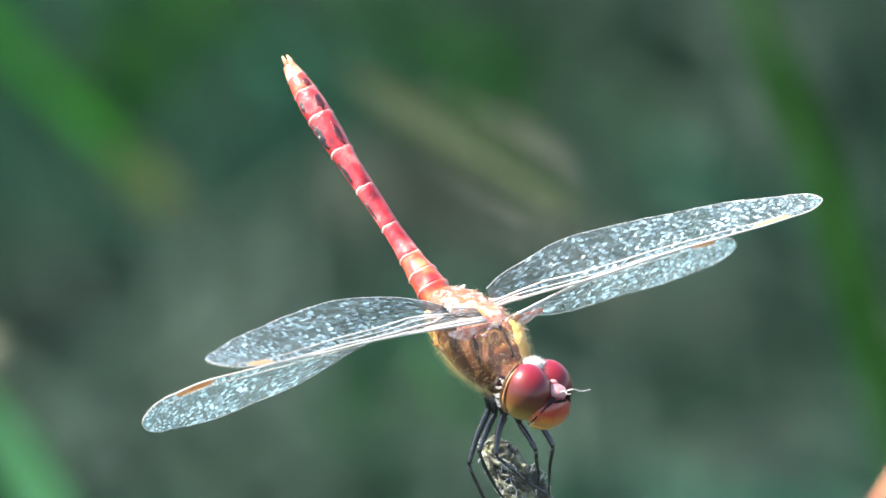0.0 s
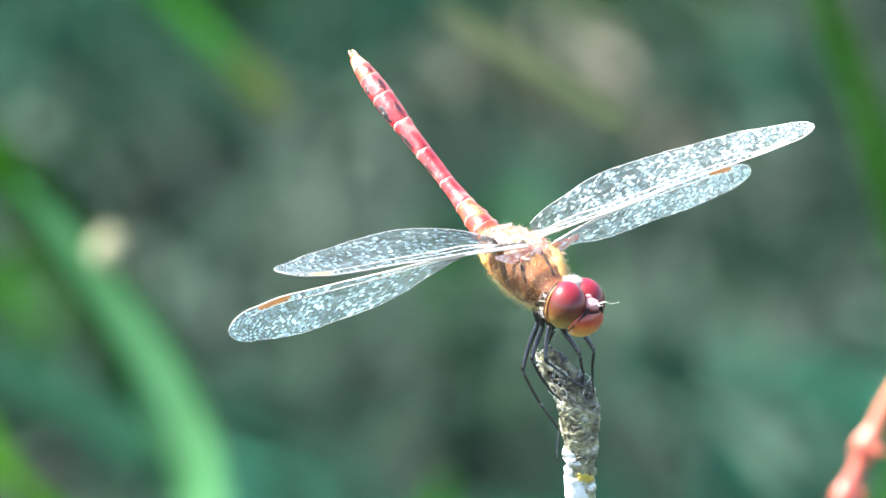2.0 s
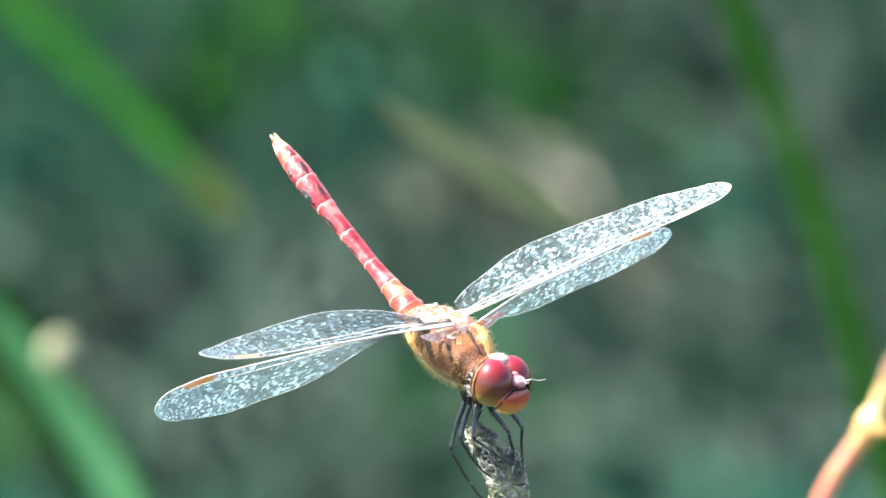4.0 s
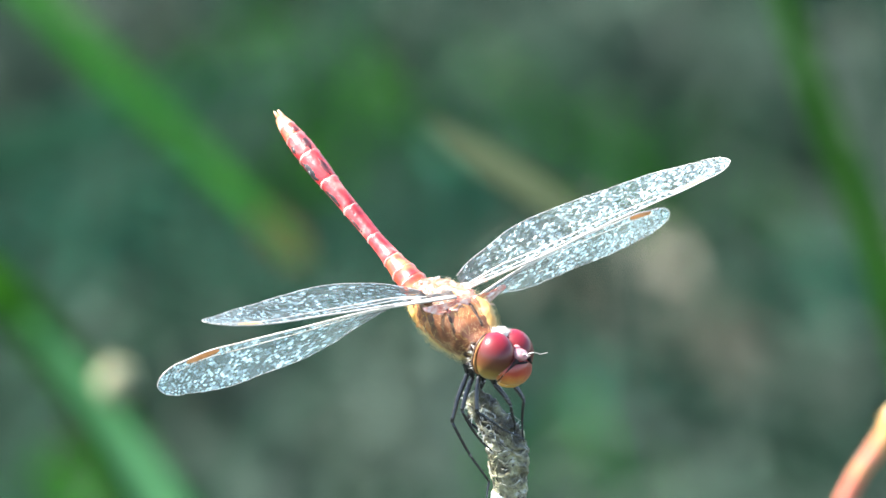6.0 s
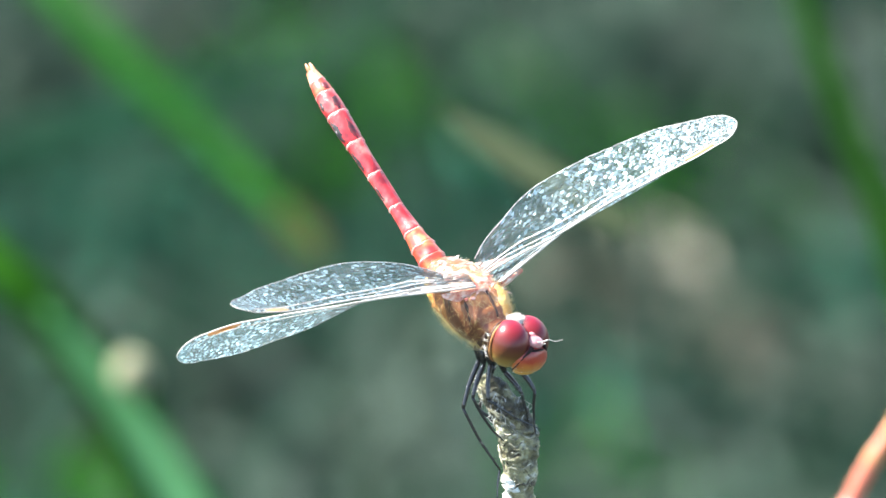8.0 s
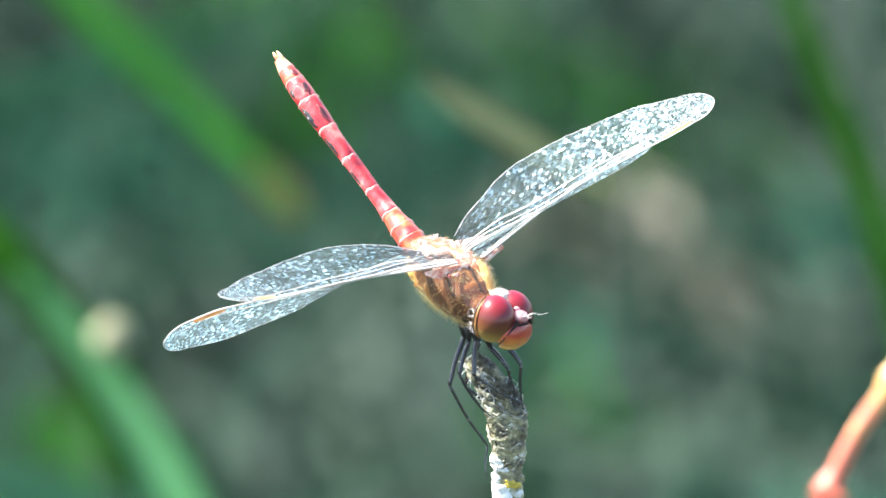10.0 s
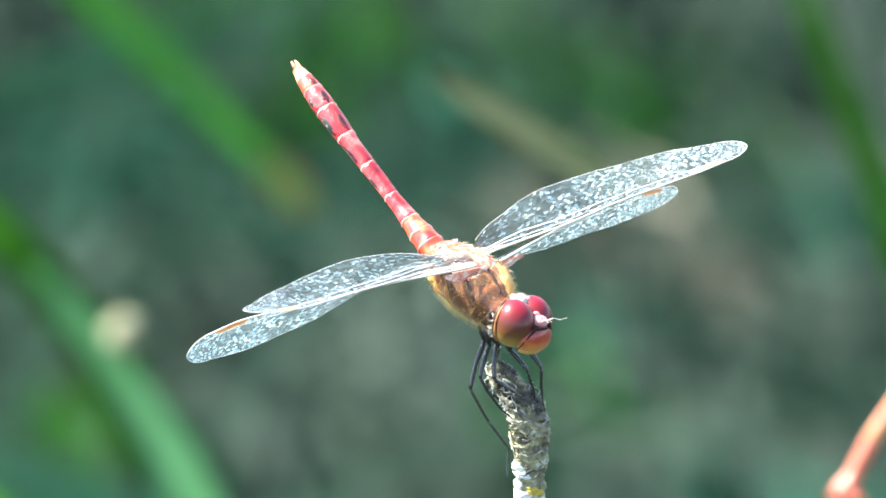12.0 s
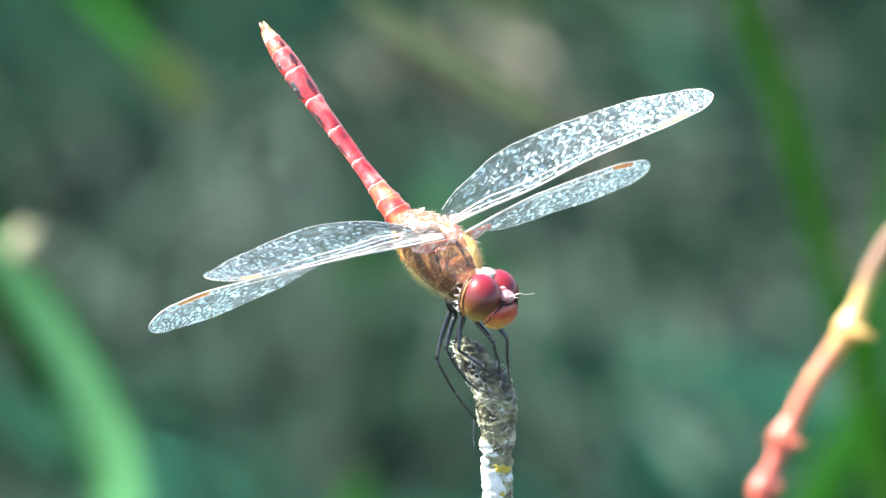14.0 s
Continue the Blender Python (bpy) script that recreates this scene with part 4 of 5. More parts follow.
bm = bmesh.new()
G, X0, X1, Y0, Y1 = 90, -1.6, 1.6, -2.4, 3.2
grid = {}
for i in range(G + 1):
    for j in range(G + 1):
        x, y = X0 + (X1 - X0) * i / G, Y0 + (Y1 - Y0) * j / G
        edge = min(i, j, G - i, G - j) / 8
        grid[i, j] = bm.verts.new((x, y, min(1, edge) * (0.02 * noise.noise(Vector((x * 2, y * 2, 0))) + 0.012 * noise.noise(Vector((x * 7, y * 7, 3))))))
for i in range(G):
    for j in range(G):
        bm.faces.new((grid[i, j], grid[i + 1, j], grid[i + 1, j + 1], grid[i, j + 1]))
far = {}
for i, x in enumerate((-400, X0, X1, 400)):
    for j, y in enumerate((-400, Y0, Y1, 400)):
        far[i, j] = bm.verts.new((x, y, 0))
for i in range(3):
    for j in range(3):
        if (i, j) != (1, 1):
            bm.faces.new((far[i, j], far[i + 1, j], far[i + 1, j + 1], far[i, j + 1]))
tagged(link("ground", bm, M_GROUND), "mossy ground with leaf litter, shade put into its colour", "ground", kind="structure")


BLADE_FACE = Vector((-0.40, -0.62, 0.65))


def blade_mesh(bm, path, width, tip=1.0, thick=0.0003, faces=(BLADE_FACE, BLADE_FACE), root=0.6):
    """A creased blade with thickness along a path that starts at its root."""
    n = len(path) - 1
    rings = []
    for i, p in enumerate(path):
        d = (path[min(i + 1, n)] - path[max(i - 1, 0)]).normalized()
        u = i / n
        k = min(1.0, max(0.0, (u - 0.46) / 0.20))
        side = d.cross(faces[0].lerp(faces[1], k * k * (3 - 2 * k))).normalized()
        nrm = side.cross(d).normalized()
        w = width * (root + (1 - root) * min(1, u * 4)) * max(0.03, min(1.0, (1 - u) * 3.2) ** 0.7 if tip else 1)
        rings.append([p + side * w * 0.5, p + side * w * 0.2 - nrm * w * 0.07, p - nrm * w * 0.13, p - side * w * 0.2 - nrm * w * 0.07, p - side * w * 0.5, p - nrm * (w * 0.13 + thick)])
    loft(bm, rings)


TURNED = Vector((0.10, -0.96, 0.22))


def leaf(name, points, width, mat, label, tip_mat=None, faces=(BLADE_FACE, BLADE_FACE), sheen_mat=None):
    path = spline(points, 60)
    bm = bmesh.new()
    blade_mesh(bm, path, width, faces=faces)
    ob = tagged(link(name, bm, mat), label, "leaf", "leaves behind the perch")
    b = bmesh.new()
    n = len(path) - 1
    rib = []
    for i, p in enumerate(path[:-4]):
        d = (path[min(i + 1, n)] - path[max(i - 1, 0)]).normalized()
        nrm = (BLADE_FACE - d * BLADE_FACE.dot(d)).normalized()
        rib.append(p - nrm * width * 0.16)
    tube(b, rib, [width * 0.06 * (1 - 0.8 * i / len(rib)) for i in range(len(rib))], 6)
    part("midrib", b, mat, ob)
    # the sun's sheen on the lower stretch, laid over it as a paler blade
    if sheen_mat:
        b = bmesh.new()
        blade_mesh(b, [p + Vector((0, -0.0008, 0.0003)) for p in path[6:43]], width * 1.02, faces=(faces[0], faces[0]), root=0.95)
        part("leaf_sheen", b, sheen_mat, ob, "sun sheen painted on the lower stretch of the leaf")
    if tip_mat:
        b = bmesh.new()
        blade_mesh(b, [p + Vector((0, -0.0006, 0.0003)) for p in path[52:]], width * 0.9, faces=faces, root=0.95)
        part("leaf_tip", b, tip_mat, ob, "withered brown tip")
    return ob


M_BROWN = leaf_material("withered_brown", (0.030, 0.026, 0.010), (0.055, 0.042, 0.016), 50, 0.2, 0.6)
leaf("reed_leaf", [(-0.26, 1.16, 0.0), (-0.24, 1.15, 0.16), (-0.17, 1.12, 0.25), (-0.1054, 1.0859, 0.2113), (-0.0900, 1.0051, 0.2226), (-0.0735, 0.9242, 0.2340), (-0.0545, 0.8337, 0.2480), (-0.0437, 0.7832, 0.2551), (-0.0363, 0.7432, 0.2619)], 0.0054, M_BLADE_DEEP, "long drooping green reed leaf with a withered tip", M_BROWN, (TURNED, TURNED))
leaf("reed_leaf", [(-0.050, 0.52, 0.0), (-0.046, 0.535, 0.14), (-0.0442, 0.546, 0.215), (-0.0440, 0.550, 0.245), (-0.0445, 0.5522, 0.2641), (-0.046, 0.5572, 0.2772), (-0.0507, 0.5611, 0.2875), (-0.0581, 0.5655, 0.2992), (-0.0662, 0.5697, 0.3102), (-0.0750, 0.5731, 0.3192), (-0.0863, 0.5867, 0.3269), (-0.1007, 0.6004, 0.3347), (-0.1175, 0.6120, 0.3369)], 0.0094, M_BLADE_LIT, "broad green reed leaf arching over, sun sheen painted below", None, (Vector((-0.58, -0.30, 0.76)), Vector((0.5, -0.5, 0.7))), M_BLADE_SHEEN)
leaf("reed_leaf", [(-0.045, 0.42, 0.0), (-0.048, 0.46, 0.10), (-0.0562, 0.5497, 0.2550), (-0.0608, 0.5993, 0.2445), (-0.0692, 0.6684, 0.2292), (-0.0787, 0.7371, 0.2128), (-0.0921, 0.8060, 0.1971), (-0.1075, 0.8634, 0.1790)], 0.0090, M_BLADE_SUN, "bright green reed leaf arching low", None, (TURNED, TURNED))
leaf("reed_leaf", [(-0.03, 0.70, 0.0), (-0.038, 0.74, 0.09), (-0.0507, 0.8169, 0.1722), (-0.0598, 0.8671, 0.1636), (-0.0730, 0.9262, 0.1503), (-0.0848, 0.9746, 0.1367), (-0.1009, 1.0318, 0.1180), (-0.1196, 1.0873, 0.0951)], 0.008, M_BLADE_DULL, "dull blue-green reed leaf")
leaf("reed_leaf", [(-0.05, 0.81, 0.0), (-0.04, 0.82, 0.08), (-0.024, 0.8298, 0.15), (-0.0181, 0.8336, 0.1602), (-0.0147, 0.8361, 0.1669), (-0.013, 0.837, 0.171)], 0.006, M_BLADE, "short upright green reed leaf")
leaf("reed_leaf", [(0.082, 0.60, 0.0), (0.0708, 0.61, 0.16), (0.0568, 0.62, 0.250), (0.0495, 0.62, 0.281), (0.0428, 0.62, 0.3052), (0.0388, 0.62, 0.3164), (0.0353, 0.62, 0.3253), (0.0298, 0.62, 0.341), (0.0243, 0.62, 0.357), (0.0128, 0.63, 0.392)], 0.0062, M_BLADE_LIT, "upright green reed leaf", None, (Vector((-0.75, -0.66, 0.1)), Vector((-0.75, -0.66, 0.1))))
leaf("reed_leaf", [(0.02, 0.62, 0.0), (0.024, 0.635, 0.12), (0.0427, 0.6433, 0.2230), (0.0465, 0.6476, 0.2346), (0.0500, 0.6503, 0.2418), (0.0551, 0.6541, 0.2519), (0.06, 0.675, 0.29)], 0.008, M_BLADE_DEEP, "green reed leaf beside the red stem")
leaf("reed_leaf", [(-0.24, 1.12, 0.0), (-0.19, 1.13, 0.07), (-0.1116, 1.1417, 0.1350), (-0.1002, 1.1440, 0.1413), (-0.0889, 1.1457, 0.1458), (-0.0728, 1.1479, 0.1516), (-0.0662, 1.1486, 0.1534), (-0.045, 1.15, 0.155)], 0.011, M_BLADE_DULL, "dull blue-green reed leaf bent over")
dry_leaf = leaf("dry_leaf", [(0.0082, 0.4085, 0.3799), (0.0002, 0.4244, 0.3797), (-0.0080, 0.4402, 0.3796), (-0.0156, 0.4560, 0.3792)], 0.0046, M_DRY, "thin dry straw-coloured grass leaf on a stalk", None, (Vector((-0.28, -0.32, 0.72)), Vector((-0.28, -0.32, 0.72))))
bm = bmesh.new()
tube(bm, spline([(0.030, 0.43, -0.01), (0.024, 0.435, 0.2), (0.0082, 0.4085, 0.3799)], 30), [0.0002] * 31, 6)
part("stalk", bm, M_GRASS_DRY, dry_leaf)


def seed_head():
    """A pale downy tuft on a thin stalk."""
    c = Vector((-0.0571, 0.5566, 0.3096))
    bm = bmesh.new()
    tube(bm, spline([(-0.046, 0.567, 0.0), (-0.043, 0.568, 0.2), (-0.0445, 0.5675, 0.2772), (-0.0525, 0.568, 0.295), c], 40), [0.0008 - 0.00001 * i for i in range(41)], 8)
    t = tagged(link("seed_head", bm, M_BLADE), "pale round seed head on a thin stalk", "seed head")
    b = bmesh.new()
    for v in ellipsoid(b, c, (0.0025, 0.0025, 0.0028), 18, 12):
        v.co += (v.co - c) * 0.25 * noise.noise(v.co * 900)
    part("tuft", b, mottled("seed_down", [(0.3, (0.14, 0.15, 0.075)), (0.7, (0.26, 0.26, 0.155))], 900, 0.8, 0.6, 2500), t, "pale cream tuft")


seed_head()


def grass(name, count, mat, seed, x, y, height, width, label, soft=0.0):
    """Single blades over a stretch of ground whose edges thin out over a soft margin."""
    rnd = random.Random(seed)
    bm = bmesh.new()
    for _ in range(count):
        px, py = rnd.uniform(*x) + rnd.gauss(0, soft), rnd.uniform(*y) + rnd.gauss(0, soft)
        h, a = rnd.uniform(*height), rnd.uniform(0, 2 * math.pi)
        w = rnd.uniform(*width)
        lean = Vector((math.cos(a), math.sin(a), 0)) * h * rnd.uniform(0.3, 1.7)
        base = Vector((px, py, -0.02))
        side = Vector((-math.sin(a), math.cos(a), 0))
        prev = None
        for u in (0.0, 0.35, 0.7, 1.0):
            p = base + lean * u * u + Vector((0, 0, (h + 0.02) * (u - 0.25 * u * u)))
            ww = w * (1 - u) ** 0.6 + 0.0003
            cur = [bm.verts.new(p + side * ww / 2), bm.verts.new(p + Vector((0, 0, -ww * 0.25))), bm.verts.new(p - side * ww / 2)]
            if prev:
                for k in (0, 1):
                    bm.faces.new((prev[k], prev[k + 1], cur[k + 1], cur[k]))
            prev = cur
    ob = link(name, bm, mat)
    return tagged(ob, label, "grass", kind="stuff")


grass("grass", 7300, M_GRASS, 5, (-0.65, 0.65), (0.97, 2.4), (0.04, 0.12), (0.003, 0.007), "dense green grass, shade put into its colour", 0.24)
grass("grass", 910, M_GRASS_DRY, 6, (-0.65, 0.65), (0.97, 2.4), (0.03, 0.08), (0.003, 0.008), "dry brown grass among the green", 0.24)
grass("grass", 2600, M_GRASS, 7, (-1.2, 1.2), (-1.0, 0.65), (0.03, 0.09), (0.003, 0.006), "short green grass round the perch", 0.15)
grass("grass", 12000, M_GRASS, 9, (-3.0, 3.0), (-2.6, 4.2), (0.03, 0.10), (0.004, 0.010), "meadow grass all round the perch", 0.5)

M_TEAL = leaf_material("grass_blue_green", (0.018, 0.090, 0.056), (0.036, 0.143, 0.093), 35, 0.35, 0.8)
# sun flecks on the ground are put into this pale straw colour
M_FLECK = leaf_material("straw_sun_fleck", (0.125, 0.125, 0.098), (0.22, 0.21, 0.165), 35, 0.2, 0.9)


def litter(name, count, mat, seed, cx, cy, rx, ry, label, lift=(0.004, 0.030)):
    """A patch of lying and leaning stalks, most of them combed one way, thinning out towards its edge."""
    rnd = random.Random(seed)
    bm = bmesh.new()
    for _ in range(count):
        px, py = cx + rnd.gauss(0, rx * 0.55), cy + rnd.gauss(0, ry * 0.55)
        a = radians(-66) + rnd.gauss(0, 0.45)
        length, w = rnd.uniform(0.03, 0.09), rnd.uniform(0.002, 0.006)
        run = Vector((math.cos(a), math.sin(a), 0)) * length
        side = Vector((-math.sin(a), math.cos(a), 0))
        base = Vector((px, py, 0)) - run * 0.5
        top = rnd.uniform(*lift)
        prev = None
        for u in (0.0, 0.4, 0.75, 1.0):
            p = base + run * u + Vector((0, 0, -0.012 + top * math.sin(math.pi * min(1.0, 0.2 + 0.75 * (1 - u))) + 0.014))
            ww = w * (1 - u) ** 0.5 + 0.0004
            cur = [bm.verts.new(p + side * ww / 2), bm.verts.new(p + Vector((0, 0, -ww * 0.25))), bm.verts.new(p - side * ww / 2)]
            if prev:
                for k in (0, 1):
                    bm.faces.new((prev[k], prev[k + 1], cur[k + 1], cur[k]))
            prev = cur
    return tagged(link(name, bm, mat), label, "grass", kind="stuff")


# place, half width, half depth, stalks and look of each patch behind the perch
FRESH, TEAL, FADED, FLECK = "patch of fresh green grass", "patch of blue-green grass", "patch of faded grey grass", "patch of straw with sun flecks put into its colour"
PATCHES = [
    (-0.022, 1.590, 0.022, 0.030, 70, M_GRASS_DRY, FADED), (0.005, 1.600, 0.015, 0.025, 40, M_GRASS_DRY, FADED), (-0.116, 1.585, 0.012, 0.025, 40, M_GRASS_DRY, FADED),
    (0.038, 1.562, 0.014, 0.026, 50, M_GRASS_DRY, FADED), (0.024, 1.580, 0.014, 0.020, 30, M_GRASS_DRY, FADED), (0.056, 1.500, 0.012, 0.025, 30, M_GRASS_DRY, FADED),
    (-0.008, 1.448, 0.012, 0.016, 29, M_FLECK, FLECK), (0.002, 1.424, 0.010, 0.018, 52, M_FLECK, FLECK), (0.012, 1.402, 0.012, 0.016, 45, M_FLECK, FLECK), (0.031, 1.278, 0.014, 0.014, 40, M_TEAL, TEAL), (0.057, 1.268, 0.010, 0.012, 26, M_GRASS_DRY, FADED),
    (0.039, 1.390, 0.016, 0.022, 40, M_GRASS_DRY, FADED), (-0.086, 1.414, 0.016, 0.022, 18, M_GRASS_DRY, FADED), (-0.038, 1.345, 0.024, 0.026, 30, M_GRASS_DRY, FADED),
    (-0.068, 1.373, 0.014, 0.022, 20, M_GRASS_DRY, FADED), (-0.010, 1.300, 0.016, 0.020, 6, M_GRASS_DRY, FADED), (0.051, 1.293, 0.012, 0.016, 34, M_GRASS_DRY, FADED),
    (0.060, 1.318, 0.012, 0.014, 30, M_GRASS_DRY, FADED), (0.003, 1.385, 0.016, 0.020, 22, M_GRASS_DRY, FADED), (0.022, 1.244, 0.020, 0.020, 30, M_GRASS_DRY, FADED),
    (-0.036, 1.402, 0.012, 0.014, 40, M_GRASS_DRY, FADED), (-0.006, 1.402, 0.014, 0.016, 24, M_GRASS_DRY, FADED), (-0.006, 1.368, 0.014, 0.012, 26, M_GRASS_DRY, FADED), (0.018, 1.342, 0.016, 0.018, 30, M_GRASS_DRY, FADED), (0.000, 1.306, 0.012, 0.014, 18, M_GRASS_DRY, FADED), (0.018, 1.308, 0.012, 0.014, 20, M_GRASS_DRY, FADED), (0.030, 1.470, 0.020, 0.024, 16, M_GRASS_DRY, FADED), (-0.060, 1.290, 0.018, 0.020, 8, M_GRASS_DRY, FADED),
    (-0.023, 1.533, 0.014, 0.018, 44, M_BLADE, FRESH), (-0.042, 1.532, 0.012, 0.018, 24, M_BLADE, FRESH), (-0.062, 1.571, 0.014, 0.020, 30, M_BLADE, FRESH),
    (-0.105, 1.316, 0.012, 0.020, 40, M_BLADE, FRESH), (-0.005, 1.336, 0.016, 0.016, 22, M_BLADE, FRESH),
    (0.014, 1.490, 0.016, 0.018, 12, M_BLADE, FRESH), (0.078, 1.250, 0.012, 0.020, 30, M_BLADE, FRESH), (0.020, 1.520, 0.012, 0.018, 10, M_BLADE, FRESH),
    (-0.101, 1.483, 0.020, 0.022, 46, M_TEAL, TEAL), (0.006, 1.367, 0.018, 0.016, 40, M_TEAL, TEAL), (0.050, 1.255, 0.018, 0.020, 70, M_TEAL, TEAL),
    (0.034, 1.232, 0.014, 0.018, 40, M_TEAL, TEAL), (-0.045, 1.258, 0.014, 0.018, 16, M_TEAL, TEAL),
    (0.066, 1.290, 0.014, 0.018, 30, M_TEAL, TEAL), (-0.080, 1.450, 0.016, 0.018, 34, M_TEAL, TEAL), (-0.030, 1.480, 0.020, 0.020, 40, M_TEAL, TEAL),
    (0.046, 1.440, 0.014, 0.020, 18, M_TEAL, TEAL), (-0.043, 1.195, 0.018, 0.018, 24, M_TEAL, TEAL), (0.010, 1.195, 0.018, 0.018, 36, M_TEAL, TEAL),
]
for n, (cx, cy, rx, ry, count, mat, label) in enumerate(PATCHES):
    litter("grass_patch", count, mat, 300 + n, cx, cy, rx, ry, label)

# ---- what moves ----
BODY_ROWS = [
    (0, pose(-0.00578, 0.00325, 0.51293, -0.86, 21.13, -52.52)),
    (0.5, pose(-0.00585, 0.00318, 0.51277, -0.00, 21.00, -51.81)),
    (1, pose(-0.00604, 0.00331, 0.51312, -0.08, 20.95, -52.67)),
    (1.5, pose(-0.00605, 0.00335, 0.51322, -0.19, 21.44, -52.20)),
    (1.8, pose(-0.00605, 0.00335, 0.51322, -0.19, 21.44, -52.20)),
    (2, pose(-0.00681, 0.00320, 0.51280, 0.13, 14.26, -52.77)),
    (2.5, pose(-0.00681, 0.00316, 0.51269, 0.33, 14.49, -52.39)),
    (3, pose(-0.00668, 0.00314, 0.51265, -0.12, 14.41, -52.99)),
    (3.5, pose(-0.00716, 0.00314, 0.51264, 0.87, 13.85, -52.29)),
    (6, pose(-0.00690, 0.00290, 0.51195, 0.96, 13.02, -51.74)),
    (6.5, pose(-0.00692, 0.00288, 0.51191, 1.04, 12.84, -51.84)),
    (7, pose(-0.00686, 0.00289, 0.51193, 1.18, 13.43, -51.56)),
    (7.3, pose(-0.00686, 0.00289, 0.51193, 1.18, 13.43, -51.56)),
    (7.5, pose(-0.00615, 0.00290, 0.51196, 0.66, 21.60, -52.04)),
    (8, pose(-0.00625, 0.00292, 0.51198, 1.08, 21.20, -52.16)),
    (8.5, pose(-0.00612, 0.00296, 0.51209, 0.71, 20.91, -52.75)),
    (9, pose(-0.00638, 0.00291, 0.51198, 1.47, 20.52, -51.57)),
    (11.5, pose(-0.00716, 0.00311, 0.51253, 1.38, 16.91, -49.39)),
    (12, pose(-0.00717, 0.00308, 0.51245, 0.88, 17.14, -49.95)),
    (12.5, pose(-0.00735, 0.00310, 0.51253, 1.70, 15.74, -49.46)),
    (13, pose(-0.00674, 0.00318, 0.51274, 0.79, 19.18, -50.59)),
    (13.5, pose(-0.00689, 0.00325, 0.51293, 0.46, 18.54, -51.07)),
    (14, pose(-0.00711, 0.00333, 0.51317, 1.03, 19.16, -50.28)),
]

LEFT_HIND_ROWS = [
    (0, pose(-0.00059, 0.00211, 0.00072, 166.91, -19.78, 72.32)),
    (0.5, pose(-0.00059, 0.00211, 0.00072, 172.47, -22.90, 69.33)),
    (1, pose(-0.00059, 0.00211, 0.00072, 178.10, -27.29, 67.92)),
    (1.5, pose(-0.00059, 0.00211, 0.00072, 179.08, -27.72, 65.39)),
    (1.8, pose(-0.00059, 0.00211, 0.00072, 179.08, -27.72, 65.39)),
    (2, pose(-0.00059, 0.00211, 0.00072, 175.98, -25.61, 64.47)),
    (2.5, pose(-0.00059, 0.00211, 0.00072, 175.24, -25.49, 66.52)),
    (3, pose(-0.00059, 0.00211, 0.00072, 175.87, -27.43, 65.92)),
    (3.5, pose(-0.00059, 0.00211, 0.00072, 175.75, -27.83, 66.01)),
    (6, pose(-0.00059, 0.00211, 0.00072, 174.00, -23.87, 72.33)),
    (6.5, pose(-0.00059, 0.00211, 0.00072, 174.10, -24.47, 71.79)),
    (7, pose(-0.00059, 0.00211, 0.00072, 173.49, -24.31, 73.53)),
    (7.3, pose(-0.00059, 0.00211, 0.00072, 173.49, -24.31, 73.53)),
    (7.5, pose(-0.00059, 0.00211, 0.00072, -177.60, -26.23, 78.09)),
    (8, pose(-0.00059, 0.00211, 0.00072, -174.81, -28.06, 80.44)),
    (8.5, pose(-0.00059, 0.00211, 0.00072, -174.51, -29.07, 79.86)),
    (9, pose(-0.00059, 0.00211, 0.00072, -174.43, -27.33, 79.26)),
    (11.5, pose(-0.00059, 0.00211, 0.00072, 177.25, -20.34, 78.24)),
    (12, pose(-0.00059, 0.00211, 0.00072, 171.85, -17.97, 75.92)),
    (12.5, pose(-0.00059, 0.00211, 0.00072, 166.52, -18.91, 74.33)),
    (13, pose(-0.00059, 0.00211, 0.00072, 170.03, -20.11, 76.55)),
    (13.5, pose(-0.00059, 0.00211, 0.00072, 174.52, -21.99, 75.75)),
    (14, pose(-0.00059, 0.00211, 0.00072, 179.16, -24.08, 74.66)),
]

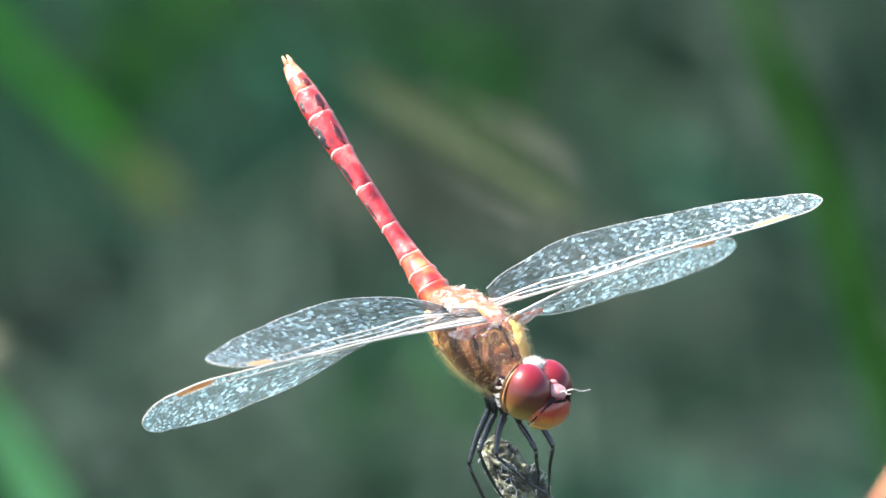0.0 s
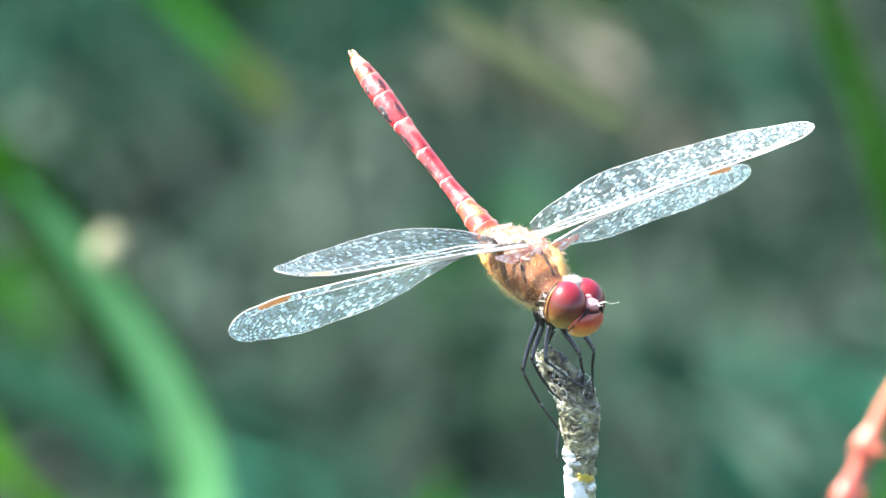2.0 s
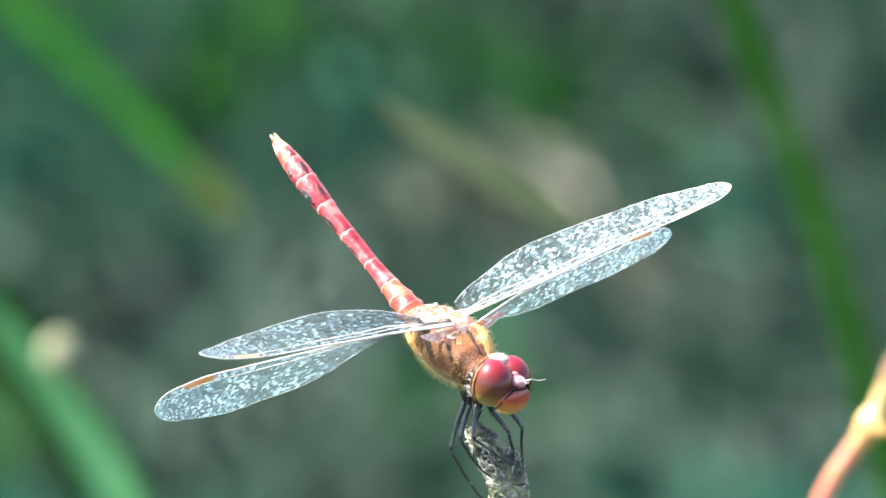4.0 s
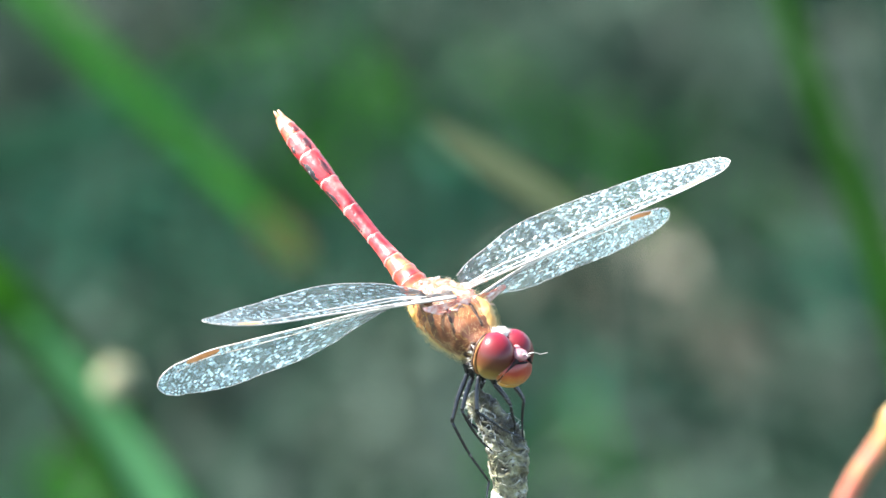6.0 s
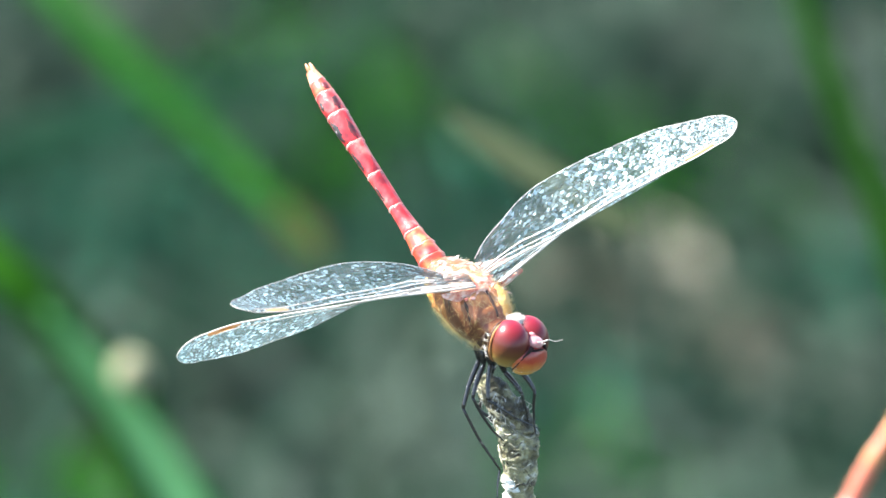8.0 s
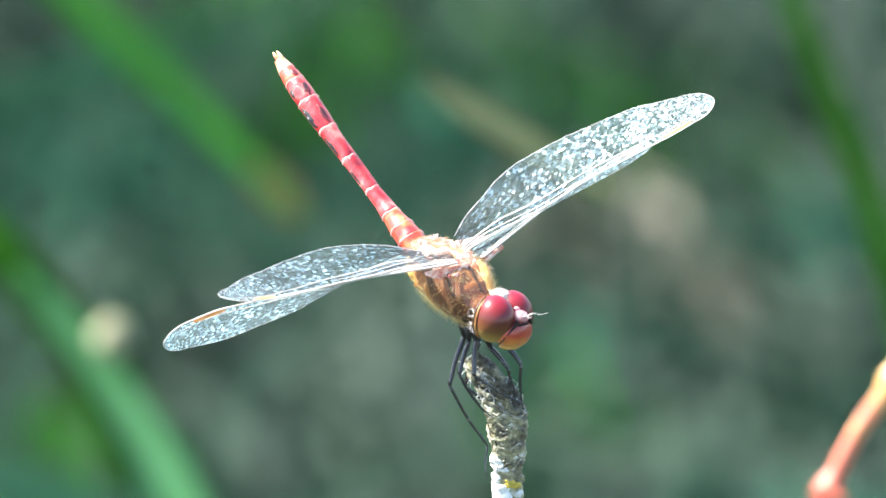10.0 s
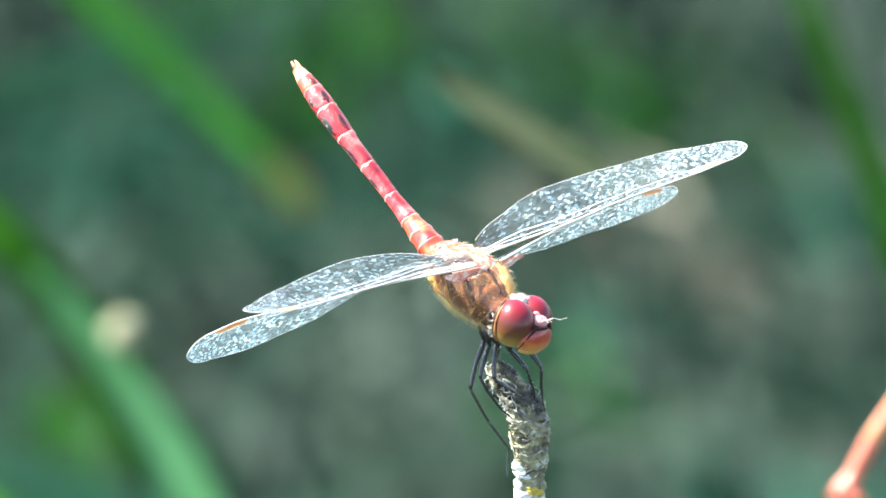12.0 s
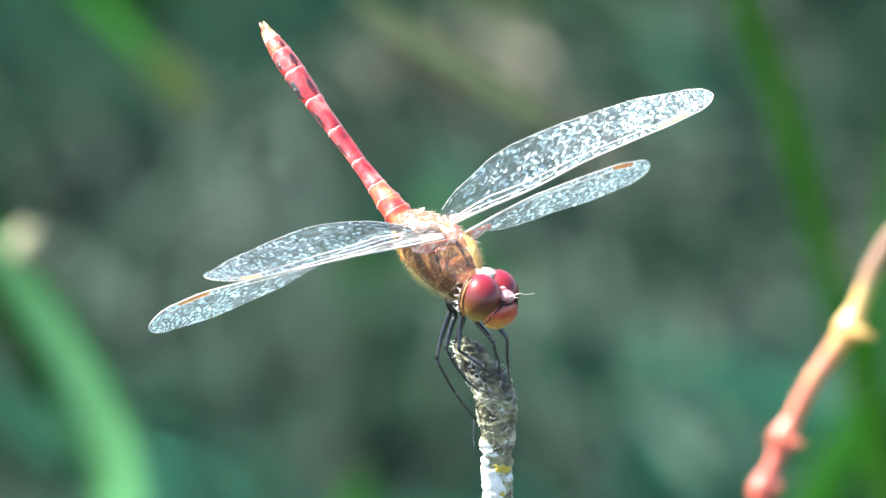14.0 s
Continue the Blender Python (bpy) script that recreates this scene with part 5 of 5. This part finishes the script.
RIGHT_HIND_ROWS = [
    (0, pose(-0.00021, -0.00224, 0.00066, 18.75, -11.21, -79.78)),
    (0.5, pose(-0.00021, -0.00224, 0.00066, 16.77, -10.84, -80.99)),
    (1, pose(-0.00021, -0.00224, 0.00066, 14.71, -12.71, -82.39)),
    (1.5, pose(-0.00021, -0.00224, 0.00066, 15.02, -12.76, -83.79)),
    (1.8, pose(-0.00021, -0.00224, 0.00066, 15.02, -12.76, -83.79)),
    (2, pose(-0.00021, -0.00224, 0.00066, 14.51, -11.34, -84.12)),
    (2.5, pose(-0.00021, -0.00224, 0.00066, 14.47, -11.75, -83.86)),
    (3, pose(-0.00021, -0.00224, 0.00066, 15.00, -13.19, -86.00)),
    (3.5, pose(-0.00021, -0.00224, 0.00066, 15.01, -11.55, -84.54)),
    (6, pose(-0.00021, -0.00224, 0.00066, 17.38, -11.88, -83.77)),
    (6.5, pose(-0.00021, -0.00224, 0.00066, 17.72, -11.83, -83.48)),
    (7, pose(-0.00021, -0.00224, 0.00066, 17.87, -12.09, -84.16)),
    (7.3, pose(-0.00021, -0.00224, 0.00066, 17.87, -12.09, -84.16)),
    (7.5, pose(-0.00021, -0.00224, 0.00066, 16.17, -13.41, -81.96)),
    (8, pose(-0.00021, -0.00224, 0.00066, 16.17, -13.90, -81.94)),
    (8.5, pose(-0.00021, -0.00224, 0.00066, 16.26, -14.39, -82.31)),
    (9, pose(-0.00021, -0.00224, 0.00066, 16.13, -13.30, -81.76)),
    (11.5, pose(-0.00021, -0.00224, 0.00066, 18.95, -12.52, -80.36)),
    (12, pose(-0.00021, -0.00224, 0.00066, 22.54, -10.82, -79.16)),
    (12.5, pose(-0.00021, -0.00224, 0.00066, 24.91, -8.42, -78.72)),
    (13, pose(-0.00021, -0.00224, 0.00066, 23.64, -10.84, -80.05)),
    (13.5, pose(-0.00021, -0.00224, 0.00066, 22.26, -11.50, -80.53)),
    (14, pose(-0.00021, -0.00224, 0.00066, 21.09, -11.22, -81.93)),
]

LEFT_FORE_ROWS = [
    (0, pose(0.00225, 0.00211, 0.00117, 100.46, 4.68, 101.37)),
    (0.5, pose(0.00225, 0.00211, 0.00117, 104.03, 4.23, 101.02)),
    (1, pose(0.00225, 0.00211, 0.00117, 107.81, 0.90, 103.29)),
    (1.5, pose(0.00225, 0.00211, 0.00117, 107.75, 1.25, 102.03)),
    (1.8, pose(0.00225, 0.00211, 0.00117, 107.75, 1.25, 102.03)),
    (2, pose(0.00225, 0.00211, 0.00117, 101.62, 1.05, 101.35)),
    (2.5, pose(0.00225, 0.00211, 0.00117, 101.66, 0.89, 102.06)),
    (3, pose(0.00225, 0.00211, 0.00117, 101.68, -0.01, 101.88)),
    (3.5, pose(0.00225, 0.00211, 0.00117, 101.46, -1.12, 102.62)),
    (6, pose(0.00225, 0.00211, 0.00117, 102.52, 0.22, 103.83)),
    (6.5, pose(0.00225, 0.00211, 0.00117, 102.12, -0.23, 104.08)),
    (7, pose(0.00225, 0.00211, 0.00117, 102.12, 0.08, 104.30)),
    (7.3, pose(0.00225, 0.00211, 0.00117, 102.12, 0.08, 104.30)),
    (7.5, pose(0.00225, 0.00211, 0.00117, 104.96, -1.66, 104.70)),
    (8, pose(0.00225, 0.00211, 0.00117, 109.37, -3.68, 108.00)),
    (8.5, pose(0.00225, 0.00211, 0.00117, 109.37, -3.94, 108.60)),
    (9, pose(0.00225, 0.00211, 0.00117, 109.35, -4.25, 107.08)),
    (11.5, pose(0.00225, 0.00211, 0.00117, 115.43, 2.21, 105.85)),
    (12, pose(0.00225, 0.00211, 0.00117, 108.77, 4.17, 102.98)),
    (12.5, pose(0.00225, 0.00211, 0.00117, 98.92, 5.90, 100.65)),
    (13, pose(0.00225, 0.00211, 0.00117, 99.74, 5.21, 102.63)),
    (13.5, pose(0.00225, 0.00211, 0.00117, 100.56, 4.67, 102.80)),
    (14, pose(0.00225, 0.00211, 0.00117, 101.20, 5.33, 101.06)),
]

RIGHT_FORE_ROWS = [
    (0, pose(0.00269, -0.00107, 0.00155, 93.76, 10.23, -102.39)),
    (0.5, pose(0.00269, -0.00107, 0.00155, 91.47, 11.88, -105.28)),
    (1, pose(0.00269, -0.00107, 0.00155, 89.40, 11.92, -107.82)),
    (1.5, pose(0.00269, -0.00107, 0.00155, 89.19, 11.61, -109.97)),
    (1.8, pose(0.00269, -0.00107, 0.00155, 89.19, 11.61, -109.97)),
    (2, pose(0.00269, -0.00107, 0.00155, 96.73, 12.09, -111.00)),
    (2.5, pose(0.00269, -0.00107, 0.00155, 96.92, 11.73, -109.99)),
    (3, pose(0.00269, -0.00107, 0.00155, 96.66, 12.14, -112.48)),
    (3.5, pose(0.00269, -0.00107, 0.00155, 96.75, 11.47, -111.76)),
    (6, pose(0.00269, -0.00107, 0.00155, 94.14, 11.70, -111.02)),
    (6.5, pose(0.00269, -0.00107, 0.00155, 94.27, 11.79, -110.96)),
    (7, pose(0.00269, -0.00107, 0.00155, 93.97, 12.18, -111.59)),
    (7.3, pose(0.00269, -0.00107, 0.00155, 93.97, 12.18, -111.59)),
    (7.5, pose(0.00269, -0.00107, 0.00155, 91.31, 10.01, -104.58)),
    (8, pose(0.00269, -0.00107, 0.00155, 87.57, 7.98, -105.37)),
    (8.5, pose(0.00269, -0.00107, 0.00155, 87.50, 8.09, -105.88)),
    (9, pose(0.00269, -0.00107, 0.00155, 87.49, 8.07, -105.96)),
    (11.5, pose(0.00269, -0.00107, 0.00155, 85.67, 8.53, -104.81)),
    (12, pose(0.00269, -0.00107, 0.00155, 85.40, 9.51, -104.27)),
    (12.5, pose(0.00269, -0.00107, 0.00155, 86.57, 12.16, -105.78)),
    (13, pose(0.00269, -0.00107, 0.00155, 85.74, 11.28, -105.71)),
    (13.5, pose(0.00269, -0.00107, 0.00155, 84.74, 11.13, -106.32)),
    (14, pose(0.00269, -0.00107, 0.00155, 83.47, 12.38, -107.64)),
]

left_hind = wing("hind_wing", HIND, LEFT_HIND_ROWS, "clear veined hind wing with an orange spot", 11, -1, WARP["left_hind"])
right_hind = wing("hind_wing", HIND, RIGHT_HIND_ROWS, "clear veined hind wing with an orange spot", 12, 1, WARP["right_hind"])
left_fore = wing("fore_wing", FORE, LEFT_FORE_ROWS, "clear veined fore wing with an orange spot", 13, -1, WARP["left_fore"])
right_fore = wing("fore_wing", FORE, RIGHT_FORE_ROWS, "clear veined fore wing with an orange spot", 14, 1, WARP["right_fore"])
cam.data.dof.focus_object = dragonfly


def motions():
    walk(dragonfly, BODY_ROWS)
    walk(left_hind, LEFT_HIND_ROWS)
    walk(right_hind, RIGHT_HIND_ROWS)
    walk(left_fore, LEFT_FORE_ROWS)
    walk(right_fore, RIGHT_FORE_ROWS)
    # the head sinks and nods as the body levels out; it turns aside for a moment, twice, and once tips up
    up, low, lower = head_pose(0, -1, 0.20), head_pose(0, 5, -0.38), head_pose(0, 6, -0.58)
    first = head_pose(0, 0, -0.10)
    walk(head_part, [(0.0, first), (1.8, first), (2.0, low), (2.3, low), (2.5, head_pose(-14, 8, -0.36)), (2.6, head_pose(-18, 8, -0.36)), (2.7, head_pose(-3, 5, -0.38)), (2.8, low), (3.5, low), (6.0, lower), (6.7, lower), (6.8, head_pose(-34, 4, -0.55)), (6.9, lower), (7.0, head_pose(-13, -22, -0.36)), (7.1, lower), (7.3, lower), (7.5, up), (9.0, up), (11.5, head_pose(0, 1, -0.22)), (12.5, head_pose(0, 1, -0.24)), (13.0, head_pose(0, 0, -0.12)), (13.5, head_pose(0, 0, -0.24)), (14.0, head_pose(0, 0, -0.42))])
    # the claws hold the twig while the body tilts
    last = BODY_ROWS[-1][1]
    for thigh, hip, claw in leg_parts:
        held = last @ (claw * MM)
        rows = []
        for t, m in BODY_ROWS:
            want = (m.inverted() @ held) - hip * MM
            turn = (claw - hip).rotation_difference(want)
            rows.append((t, Matrix.Translation(hip * MM) @ turn.to_matrix().to_4x4()))
        walk(thigh, rows)


motions()
